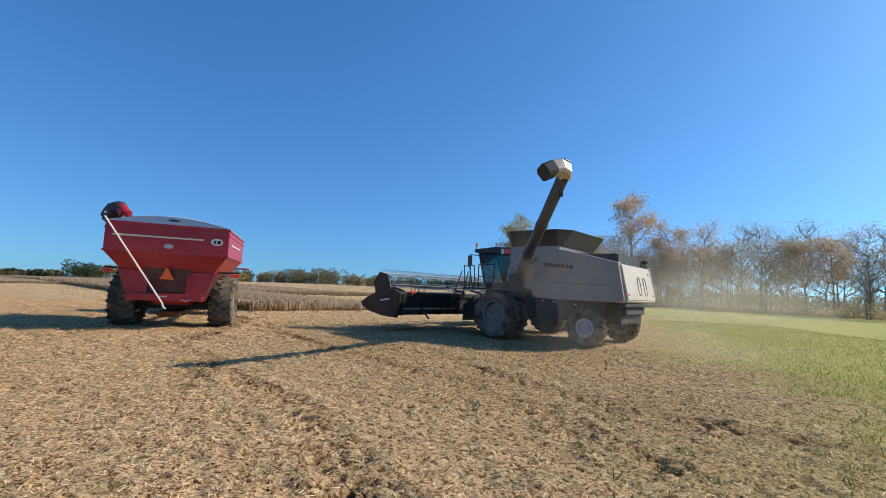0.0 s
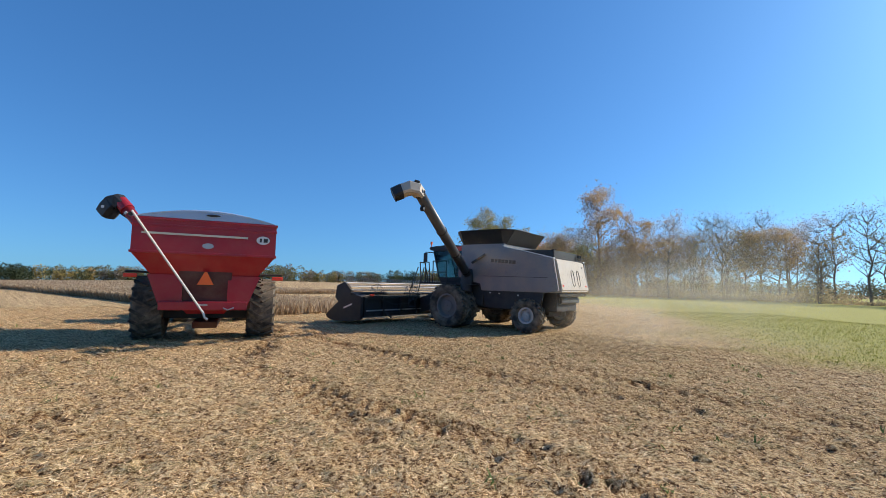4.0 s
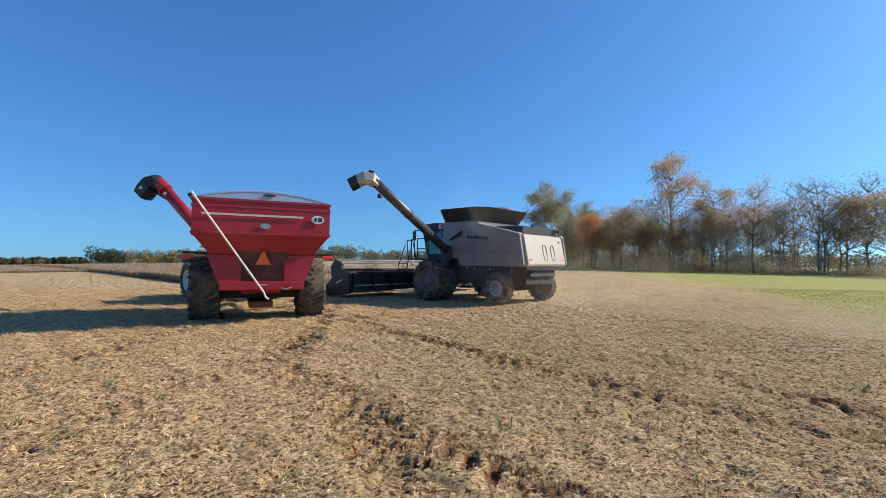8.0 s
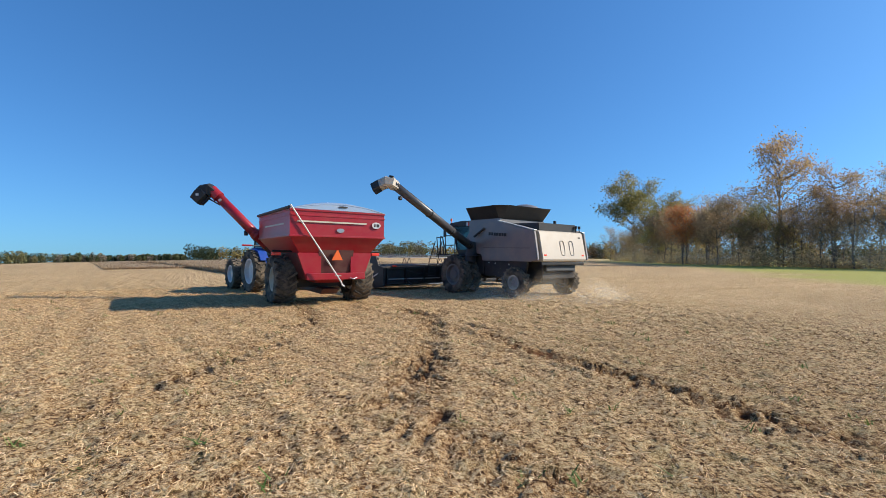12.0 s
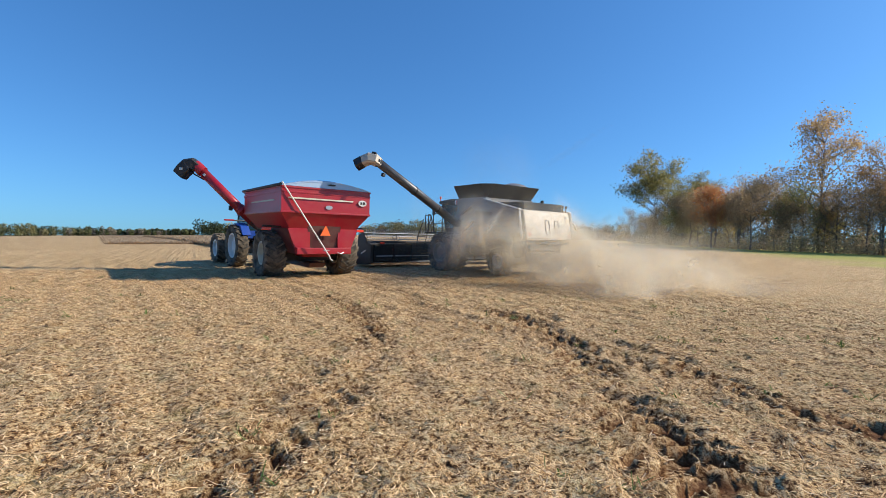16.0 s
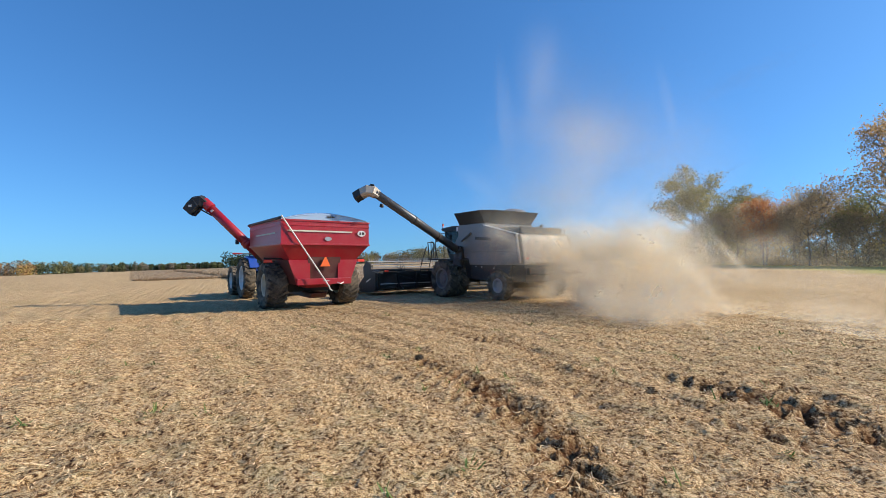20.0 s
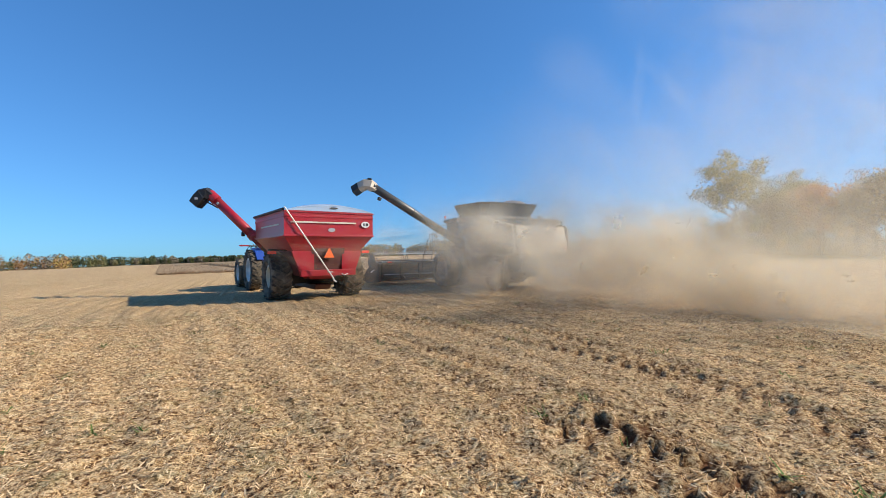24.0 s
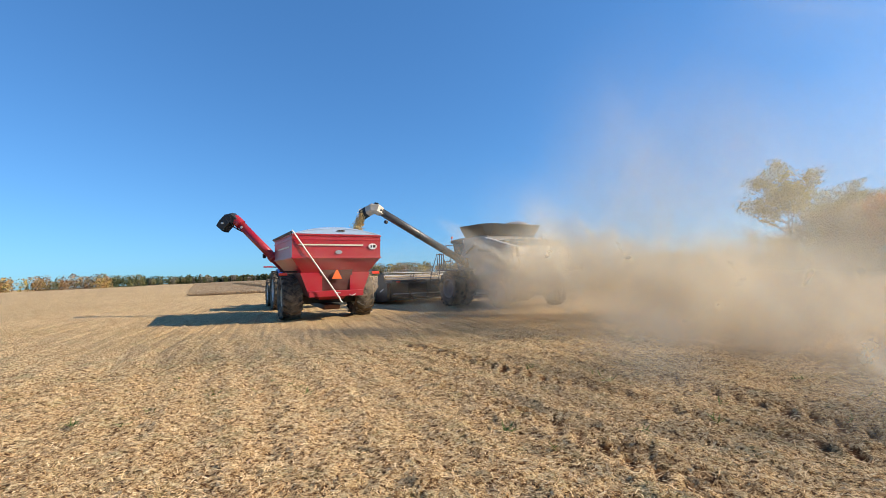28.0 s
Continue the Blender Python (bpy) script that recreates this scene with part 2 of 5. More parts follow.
# ---- mesh tools ----
def mesh_of(name, bm, material, smooth=False):
    me = bpy.data.meshes.new(name)
    bm.to_mesh(me)
    bm.free()
    me.materials.append(material)
    if smooth:
        me.polygons.foreach_set("use_smooth", [True] * len(me.polygons))
    return me


def part(name, bm, material, parent, label="", at=None, smooth=False):
    """One mesh object under a thing or a part; at is its place in the parent's space."""
    ob = new(name, mesh_of(name, bm, material, smooth))
    ob.parent = parent
    if at:
        ob.location = at
    return tagged(ob, label)


def thing(name, label, category, group="", kind=""):
    return tagged(new(name), label, category, group, kind)


def box(bm, size, at=(0, 0, 0), bevel=0.0, turn=(0, 0, 0)):
    m = pose(*at, *turn) @ Matrix.Diagonal((*size, 1))
    got = bmesh.ops.create_cube(bm, size=1, matrix=m)
    if bevel:
        edges = {e for v in got["verts"] for e in v.link_edges}
        bmesh.ops.bevel(bm, geom=list(edges), offset=bevel, segments=2, affect="EDGES", profile=0.6)
    return bm


def rod(bm, a, b, r, r2=None, seg=10):
    a, b = Vector(a), Vector(b)
    d = b - a
    m = Matrix.Translation((a + b) / 2) @ d.to_track_quat("Z", "Y").to_matrix().to_4x4()
    bmesh.ops.create_cone(bm, cap_ends=True, segments=seg, radius1=r, radius2=r if r2 is None else r2, depth=d.length, matrix=m)
    return bm


def pipe(bm, pts, r, seg=8):
    for a, b in zip(pts, pts[1:]):
        rod(bm, a, b, r, seg=seg)
    return bm


def prism(bm, pts, x0, x1, bevel=0.0):
    """A side profile of (y, z) points carried from x0 to x1."""
    a = [bm.verts.new((x0, y, z)) for y, z in pts]
    b = [bm.verts.new((x1, y, z)) for y, z in pts]
    k = len(pts)
    faces = [bm.faces.new(a), bm.faces.new(b[::-1])]
    for i in range(k):
        faces.append(bm.faces.new((a[i], b[i], b[(i + 1) % k], a[(i + 1) % k])))
    bmesh.ops.recalc_face_normals(bm, faces=faces)
    if bevel:
        bmesh.ops.bevel(bm, geom=list({e for f in faces for e in f.edges}), offset=bevel, segments=2, affect="EDGES")
    return bm


def loft(bm, rings, cap=True, closed=True):
    rows = [[bm.verts.new(p) for p in ring] for ring in rings]
    k = len(rows[0])
    for a, b in zip(rows, rows[1:]):
        for i in range(k if closed else k - 1):
            bm.faces.new((a[i], a[(i + 1) % k], b[(i + 1) % k], b[i]))
    if cap:
        bm.faces.new(rows[0][::-1])
        bm.faces.new(rows[-1])
    bmesh.ops.recalc_face_normals(bm, faces=bm.faces[:])
    return bm


def rect(x0, x1, y0, y1, z):
    return [(x0, y0, z), (x1, y0, z), (x1, y1, z), (x0, y1, z)]


def lathe(bm, prof, seg=36):
    """A closed profile of (x, radius) turned about the x axis."""
    rows = []
    for i in range(seg):
        c, s = math.cos(i * math.tau / seg), math.sin(i * math.tau / seg)
        rows.append([bm.verts.new((x, r * c, r * s)) for x, r in prof])
    k = len(prof)
    for i in range(seg):
        a, b = rows[i], rows[(i + 1) % seg]
        for j in range(k):
            bm.faces.new((a[j], a[(j + 1) % k], b[(j + 1) % k], b[j]))
    bmesh.ops.recalc_face_normals(bm, faces=bm.faces[:])
    return bm


def tyre(r, w, rim, lugs):
    bm = bmesh.new()
    h = w / 2
    lathe(bm, [(-h * 0.72, rim), (-h, rim + (r - rim) * 0.35), (-h * 0.97, r - 0.10), (-h * 0.82, r - 0.035), (0, r - 0.02),
               (h * 0.82, r - 0.035), (h * 0.97, r - 0.10), (h, rim + (r - rim) * 0.35), (h * 0.72, rim), (0, rim - 0.02)], 40)
    return bm


def put_lugs(wh, r, w, lugs):
    """The tread's bars, each a piece of its own on two shared meshes."""
    h = w / 2
    for side in (-1, 1):
        me = mesh_of("lug", box(bmesh.new(), (h * 1.12, 0.065, 0.07), (side * h * 0.5, 0, r - 0.03), 0, (0, 0, side * 32)), RUBBER)
        for i in range(lugs):
            ob = new("lug", me)
            ob.parent = wh
            ob.rotation_euler = ((i + (0.5 if side > 0 else 0)) * math.tau / lugs, 0, 0)


def rim_mesh(r, w, out, bolts=8):
    bm = bmesh.new()
    h, s = w / 2, out
    lathe(bm, [(-h * 0.74, r + 0.015), (-h * 0.74, r - 0.05), (s * h * 0.15, r - 0.09), (s * h * 0.25, r * 0.45), (s * h * 0.42, r * 0.40),
               (s * h * 0.42, 0.02), (s * h * 0.1, 0.02), (s * h * 0.05, r * 0.5), (0.0, r - 0.03), (h * 0.74, r - 0.05), (h * 0.74, r + 0.015)], 32)
    for i in range(bolts):
        a = i * math.tau / bolts
        rod(bm, (s * h * 0.2, math.cos(a) * r * 0.52, math.sin(a) * r * 0.52), (s * h * 0.36, math.cos(a) * r * 0.52, math.sin(a) * r * 0.52), 0.022, seg=6)
    return bm


WHEELS = []                           # (wheel, place, radius, which vehicle)


def wheel(parent, at, r, w, rim, lugs, rim_paint, vehicle, label, out=-1):
    wh = part("wheel", tyre(r, w, rim, lugs), RUBBER, parent, label, at)
    part("rim", rim_mesh(rim, w, out), rim_paint, wh)
    put_lugs(wh, r, w, lugs)
    WHEELS.append((wh, at, r, vehicle))
    return wh


def rand_noise(u, v, scale, seed):
    """Smooth value noise on arrays, about -1 to 1."""
    rng = np.random.default_rng(seed)
    lat = rng.uniform(-1, 1, (256, 256))
    x, y = u / scale, v / scale
    i, j = np.floor(x).astype(int), np.floor(y).astype(int)
    f, g = x - i, y - j
    f, g = f * f * (3 - 2 * f), g * g * (3 - 2 * g)
    w = lambda a, b: lat[a % 256, b % 256]
    return (w(i, j) * (1 - f) + w(i + 1, j) * f) * (1 - g) + (w(i, j + 1) * (1 - f) + w(i + 1, j + 1) * f) * g


def quads(name, verts, material):
    """A mesh of loose quads from an array of shape (n, 4, 3)."""
    k = len(verts)
    me = bpy.data.meshes.new(name)
    me.vertices.add(4 * k)
    me.vertices.foreach_set("co", np.ascontiguousarray(verts, dtype=np.float32).ravel())
    me.loops.add(4 * k)
    me.loops.foreach_set("vertex_index", np.arange(4 * k, dtype=np.int32))
    me.polygons.add(k)
    me.polygons.foreach_set("loop_start", np.arange(0, 4 * k, 4, dtype=np.int32))
    me.update(calc_edges=True)
    me.materials.append(material)
    return me

# ---- the vehicles' ways: seconds, x, y, heading in degrees (0 is +y, left is positive) ----
COMBINE_WAY = [(0, 3.85, 18.76, 55.5), (2, 1.87, 20.15, 55.0), (4, 0.02, 21.7, 54.8), (6, -1.71, 23.35, 55.4), (8, -3.63, 24.83, 54.8), (10, -5.61, 26.34, 54.3),
               (12, -7.63, 27.79, 54.6), (14, -9.71, 29.39, 54.9), (16, -11.75, 30.89, 55.0), (18, -13.79, 32.29, 55.5), (20, -15.86, 33.74, 55.7),
               (22, -17.89, 35.16, 55.9), (24, -19.9, 36.53, 56.0), (26, -21.83, 37.78, 56.4), (28, -23.85, 39.11, 57.4)]
CART_WAY = [(0, -7.92, 14.19, 24.9), (1, -8.08, 14.24, 24.9), (2, -8.18, 14.28, 24.8), (3, -8.22, 14.35, 24.6), (4.3, -8.10, 14.5, 24.8), (5.5, -8.02, 14.67, 25.2),
            (6, -8.04, 14.75, 25.5), (6.5, -8.09, 14.87, 26.2), (7, -8.20, 15.07, 27.6), (7.5, -8.39, 15.44, 29.6), (8, -8.65, 15.95, 32.6), (8.5, -8.99, 16.52, 35.8),
            (9, -9.40, 17.12, 38.9), (9.5, -9.86, 17.71, 41.6), (10, -10.34, 18.29, 43.8), (11, -11.38, 19.37, 47.8), (12, -12.38, 20.31, 50.9), (13.5, -14.02, 21.8, 53.2)]
CART_WAY += [(15, -15.67, 23.21, 55.1), (16, -16.67, 23.93, 56.3), (17, -17.68, 24.60, 57.1), (18, -18.68, 25.25, 57.3), (19, -19.67, 25.90, 57.0), (20, -20.62, 26.53, 56.5),
             (21, -21.49, 27.16, 56.2), (22.5, -22.76, 27.92, 57.0), (24, -24.02, 28.69, 57.7), (25, -24.90, 29.24, 57.5), (26, -25.78, 29.80, 56.9), (27, -26.65, 30.36, 55.6), (28, -27.5, 30.94, 54.7)]
# how far the tractor has turned ahead of the cart: seconds, degrees
LEAD = [(0, 12), (5, 13), (6.5, 19), (7.5, 23), (8, 22), (9, 18), (10, 14), (11, 11), (12, 8.5), (14, 6), (17, 3), (20, 0), (24, 1), (28, 0)]


def on_way(way, t):
    k = [r[0] for r in way]
    return [float(np.interp(t, k, [r[i] for r in way])) for i in (1, 2, 3)]


def from_vehicle(way, t, x, y, z=0.0):
    px, py, a = on_way(way, t)
    c, s = math.cos(radians(a)), math.sin(radians(a))
    return Vector((px + c * x - s * y, py + s * x + c * y, z))


# ---- ground ----
DIR_U, DIR_V = (-0.72, 0.694), (0.694, 0.72)      # along the camera's way, and to its right
HEAD = radians(55.2)
H_DIR, R_DIR = np.array((-math.sin(HEAD), math.cos(HEAD))), np.array((math.cos(HEAD), math.sin(HEAD)))
TRACKS = [  # old wheel tracks: points on the ground, half width, depth
    ([(-9.6, 20.2), (-6.0, 15.9), (-3.2, 13.4), (-1.1, 11.4), (0.7, 9.7), (2.2, 8.7), (3.2, 7.0), (4.2, 5.4)], 0.26, 0.085),
    ([(-5.2, 10.6), (-3.5, 9.4), (-2.0, 8.0), (-1.2, 7.2), (-0.3, 6.5), (0.5, 5.5), (1.4, 4.1), (2.2, 2.4)], 0.30, 0.075),
    ([(0.8, 12.6), (2.6, 9.6), (4.4, 7.8), (5.7, 7.0), (7.2, 6.4), (10.0, 5.4)], 0.28, 0.06),
    ([(-8.2, 18.9), (-6.8, 15.9), (-5.9, 12.6), (-5.9, 10.2), (-6.1, 8.2), (-6.0, 5.5)], 0.29, 0.07),
    ([(-7.8, 19.5), (-5.7, 11.2), (-4.3, 9.9), (-3.4, 8.9), (-2.2, 7.0)], 0.34, 0.085),
    ([(-13.0, 19.4), (-10.5, 16.8), (-9.7, 15.4), (-9.3, 14.1), (-9.1, 12.0), (-9.0, 9.0)], 0.30, 0.085),
    ([(-8.4, 18.7), (-7.1, 16.9), (-6.6, 15.2), (-6.2, 14.2), (-5.2, 10.8)], 0.30, 0.07),
    ([(-9.0, 19.6), (-7.0, 17.5), (-5.7, 16.5), (-5.0, 15.1), (-3.4, 13.5), (-1.6, 11.6), (0.4, 10.6)], 0.28, 0.07),
    ([(-15.2, 20.6), (-11.7, 17.8), (-10.6, 16.7), (-10.2, 15.7), (-9.8, 13.0)], 0.30, 0.065),
    ([(-16.0, 25.5), (-13.1, 23.0), (-9.8, 18.7), (-8.7, 17.7), (-7.0, 16.6)], 0.30, 0.07),
    ([(-22.0, 25.8), (-19.7, 24.2), (-14.9, 21.1), (-13.1, 19.7), (-12.2, 18.9), (-10.5, 16.9)], 0.28, 0.06),
    ([(-21.0, 26.5), (-18.8, 25.3), (-14.4, 23.1), (-12.1, 21.3), (-11.0, 19.8), (-9.8, 17.6)], 0.30, 0.06),
]


def along(x, y, pts):
    """Distance from a polyline, and how far along it, on arrays."""
    best, where, s0 = np.full(x.shape, 1e9), np.zeros(x.shape), 0.0
    side = np.zeros(x.shape)
    for (ax, ay), (bx, by) in zip(pts, pts[1:]):
        dx, dy = bx - ax, by - ay
        ln = max(math.hypot(dx, dy), 1e-6)
        q = np.clip(((x - ax) * dx + (y - ay) * dy) / ln ** 2, 0, 1)
        ox, oy = x - ax - q * dx, y - ay - q * dy
        d = np.hypot(ox, oy)
        near = d < best
        best = np.where(near, d, best)
        where = np.where(near, s0 + q * ln, where)
        side = np.where(near, np.sign(ox * dy - oy * dx), side)
        s0 += ln
    return best, where, side


def smooth(a, b, x):
    t = np.clip((x - a) / (b - a), 0, 1)
    return t * t * (3 - 2 * t)


def lie(x, y):
    """The land falls away gently beyond the cart."""
    w = np.clip(-0.966 * x - 0.259 * y, -200, 3000)
    return -0.026 * 15 * np.log1p(np.exp((w - 45) / 15))


def spline(pts, step=5):
    out = []
    p = [pts[0], *pts, pts[-1]]
    for i in range(1, len(p) - 2):
        for k in range(step):
            t = k / step
            out.append(tuple(0.5 * (2 * b + (c - a) * t + (2 * a - 5 * b + 4 * c - d) * t * t + (3 * b - a - 3 * c + d) * t ** 3)
                             for a, b, c, d in zip(p[i - 1], p[i], p[i + 1], p[i + 2])))
    return out + [pts[-1]]


def field(x, y):
    """Height of the soil and the share of bare soil in wheel tracks, on arrays."""
    near = 1 - smooth(30, 55, np.hypot(x + 6, y - 12))
    wob = rand_noise(x, y, 0.9, 12)
    fine = rand_noise(x, y, 0.11, 16)
    u, v = x * DIR_U[0] + y * DIR_U[1], x * DIR_V[0] + y * DIR_V[1]
    z = lie(x, y) + 0.02 * rand_noise(x, y, 2.7, 3) + near * (0.010 * rand_noise(x, y, 0.42, 4) + 0.016 * rand_noise(x, y, 0.17, 5) + 0.028 * rand_noise(x, y, 0.09, 6))
    # drilled rows of stubble, along the way the combine goes
    across = x * R_DIR[0] + y * R_DIR[1]
    rows = np.sin(across * math.tau / 0.76 + 1.2 * rand_noise(x, y, 3.0, 17)) * near * smooth(8, 15, u)
    z += 0.016 * rows
    rut = np.zeros(x.shape)
    for i, (pts, half, deep) in enumerate(TRACKS):
        deep = 0.5 * deep + 0.025
        line = spline(pts)
        lx, ly = [p[0] for p in line], [p[1] for p in line]
        k = np.flatnonzero((x > min(lx) - 1) & (x < max(lx) + 1) & (y > min(ly) - 1) & (y < max(ly) + 1))
        d, s, side = along(x[k], y[k], line[::2] + [line[-1]])
        w, f = wob[k], fine[k]
        d = d + 0.05 * w + 0.03 * f
        inside = 1 - smooth(half * 0.75, half * 1.05, d)
        fade = 0.5 + 0.5 * smooth(-0.35, 0.35, rand_noise(s, s * 0 + i, 1.6, 30 + i))
        # the bars of the tread, slanted to both sides and set off by half a step
        wave = 0.5 + 0.5 * np.sin((s - d * 0.75) * math.tau / 0.30 + np.where(side > 0, math.pi, 0) + 0.6 * w)
        slot = smooth(0.45, 0.70, wave + 0.12 * f)
        worn = 0.35 + 0.65 * smooth(-0.5, 0.3, rand_noise(x[k], y[k], 0.35, 60 + i))
        z[k] += inside * fade * deep * (-1.35 * slot * worn + 0.2)
        z[k] += 0.022 * fade * (smooth(half, half * 1.3, d) - smooth(half * 1.4, half * 2.0, d)) * (0.6 + 0.8 * w)
        rut[k] = np.maximum(rut[k], inside * fade * (0.12 + 1.05 * slot * worn) * min(1.0, deep / 0.05))
    # trampled places, pitted by tyres and clods, most on the side towards the grass
    pit = near * smooth(0.3, 0.75, rand_noise(x, y, 0.13, 13)) * smooth(-0.1, 0.6, rand_noise(x, y, 2.4, 14) + 0.45 * smooth(2, 8, v)) * (1 - 0.6 * smooth(20, 26, u))
    return z - 0.022 * pit, np.maximum(rut, 0.22 * pit)


def damp_share(x, y):
    """Greyer, thinner cover towards the grass, near where the walk begins."""
    u, v = x * DIR_U[0] + y * DIR_U[1], x * DIR_V[0] + y * DIR_V[1]
    return smooth(2.5, 8.5, v + 1.2 * rand_noise(x, y, 3.1, 18)) * (1 - smooth(9, 20, u)) * (np.hypot(x, y) < 60)


def grass_share(x, y):
    edge = np.interp(y, [-60, 8, 14, 20, 26, 60, 93, 140], [5, 7.0, 7.6, 9.4, 11.5, 15, 15, 6])
    g = smooth(-1.8, 4.5, x - edge + 2.4 * rand_noise(x, y, 5.0, 8) + 1.2 * rand_noise(x, y, 1.3, 9))
    return g * (np.hypot(x - 30, y - 40) < 260)


def axis(a, b, step, far):
    mid = np.arange(a, b, step)
    d, low, high = step, [a], [mid[-1]]
    while -low[-1] < far:
        d *= 1.22
        low.append(low[-1] - d)
    d = step
    while high[-1] < far:
        d *= 1.22
        high.append(high[-1] + d)
    return np.concatenate([low[:0:-1], mid, high[1:]])




def build_ground():
    u, v = np.meshgrid(axis(-5, 33, 0.052, 2600), axis(-9, 16, 0.052, 2600), indexing="ij")
    x, y = u * DIR_U[0] + v * DIR_V[0], u * DIR_U[1] + v * DIR_V[1]
    z, rut = field(x.ravel(), y.ravel())
    nu, nv = u.shape
    me = bpy.data.meshes.new("ground")
    me.vertices.add(nu * nv)
    me.vertices.foreach_set("co", np.stack([x.ravel(), y.ravel(), z], 1).astype(np.float32).ravel())
    k = np.arange(nu * nv, dtype=np.int32).reshape(nu, nv)
    f = np.stack([k[:-1, :-1], k[1:, :-1], k[1:, 1:], k[:-1, 1:]], -1).reshape(-1)
    me.loops.add(len(f))
    me.loops.foreach_set("vertex_index", f)
    me.polygons.add(len(f) // 4)
    me.polygons.foreach_set("loop_start", np.arange(0, len(f), 4, dtype=np.int32))
    me.polygons.foreach_set("use_smooth", np.ones(len(f) // 4, dtype=bool))
    me.update(calc_edges=True)
    me.materials.append(ground_mat())
    gr = grass_share(x.ravel(), y.ravel())
    for name, data in (("rut", rut), ("grass", gr), ("damp", damp_share(x.ravel(), y.ravel()))):
        at = me.attributes.new(name, "FLOAT", "POINT")
        at.data.foreach_set("value", data.astype(np.float32))
    tagged(new("ground", me), "harvested field of pale straw stubble with dark wheel ruts", "ground", kind="structure")


def scatter(count, seed, u0, u1, v0, v1):
    rng = np.random.default_rng(seed)
    u, v = rng.uniform(u0, u1, count), rng.uniform(v0, v1, count)
    x, y = u * DIR_U[0] + v * DIR_V[0], u * DIR_U[1] + v * DIR_V[1]
    return rng, x, y


def build_straw():
    rng, x, y = scatter(520000, 21, -2.5, 32, -4.5, 12.5)
    side = x * DIR_V[0] + y * DIR_V[1]
    sparse = rng.uniform(0, 1, len(x)) < np.interp(side, [5, 12.5], [1.0, 0.3]) * (1 - 0.35 * damp_share(x, y))
    x, y = x[sparse], y[sparse]
    z, rut = field(x, y)
    keep = (rng.uniform(0, 1, len(x)) > np.maximum(rut * 1.15, grass_share(x, y) * 0.9)) & (rng.uniform(-0.9, 1, len(x)) < 0.42 + 0.9 * rand_noise(x, y, 0.22, 40) + 0.5 * rand_noise(x, y, 3.0, 41))
    x, y, z = x[keep], y[keep], z[keep]
    n = len(x)
    a, tip = rng.uniform(0, math.tau, n), rng.normal(0.05, 0.22, n)
    ln, w = rng.uniform(0.014, 0.06, n) * rng.uniform(0.6, 1.3, n), rng.uniform(0.0018, 0.0046, n)
    d = np.stack([np.cos(a) * np.cos(tip), np.sin(a) * np.cos(tip), np.sin(tip)], 1) * ln[:, None]
    s = np.stack([-np.sin(a), np.cos(a), rng.uniform(-0.6, 0.6, n)], 1) * w[:, None]
    c = np.stack([x, y, z + 0.006 + np.abs(np.sin(tip)) * ln + rng.uniform(0, 0.026, n)], 1)
    # each stalk is bent in the middle
    k = a + rng.normal(0, 0.9, n)
    e = np.stack([np.cos(k), np.sin(k), rng.normal(0.0, 0.35, n)], 1) * ln[:, None]
    both = np.stack([c - d - s, c - s, c + s, c - d + s, c - s, c + e - s * 0.7, c + e + s * 0.7, c + s], 1).reshape(-1, 4, 3)
    tagged(new("straw_litter", quads("straw_litter", both, STRAW)),
           "pale broken soybean stalks and straw strewn over the field", "straw", kind="stuff")


def build_weeds():
    rng, x, y = scatter(650, 22, -3, 32, -5, 13)
    z, rut = field(x, y)
    out = []
    for px, py, pz in zip(x, y, z):
        if rng.uniform() > 0.55 + 0.6 * float(rand_noise(np.array([px]), np.array([py]), 2.2, 50)[0]):
            continue
        for _ in range(int(rng.integers(6, 14))):
            a, ln, w, up = rng.uniform(0, math.tau), rng.uniform(0.04, 0.12), rng.uniform(0.004, 0.012), rng.uniform(0.2, 1.0)
            b = np.array([px + rng.normal(0, 0.05), py + rng.normal(0, 0.05), pz])
            d = np.array([math.cos(a), math.sin(a), up]) * ln
            s = np.array([-math.sin(a), math.cos(a), 0]) * w
            out.append([b - s, b + s, b + d + s * 0.4, b + d - s * 0.4])
    tagged(new("weeds", quads("weeds", np.array(out), WEED)), "small green weeds sprouting between the stubble", "weeds", kind="stuff")


def build_grass():
    rng = np.random.default_rng(23)
    n = 150000
    x, y = rng.uniform(4, 24, n), 4 + rng.uniform(0, 1, n) ** 1.5 * 34
    keep = rng.uniform(0.1, 1.1, n) < grass_share(x, y)
    x, y = x[keep], y[keep]
    z, _ = field(x, y)
    n = len(x)
    a, up = rng.uniform(0, math.tau, n), rng.uniform(0.025, 0.075, n)
    b = np.stack([x, y, z - 0.005], 1)
    d = np.stack([np.cos(a) * up * 0.7, np.sin(a) * up * 0.7, up], 1)
    s = np.stack([-np.sin(a), np.cos(a), a * 0], 1) * rng.uniform(0.004, 0.011, n)[:, None]
    tagged(new("grass", quads("grass", np.stack([b - s, b + s, b + d + s * 0.3, b + d - s * 0.3], 1), GRASS)), "short yellow-green grass at the field's margin", "grass", kind="stuff")


# ---- standing crop, laid out along and across the combine's heading ----
CROP_A, CROP_B, SWATH, CROP_END = 20.8, 12.7, 9.8, 47.26


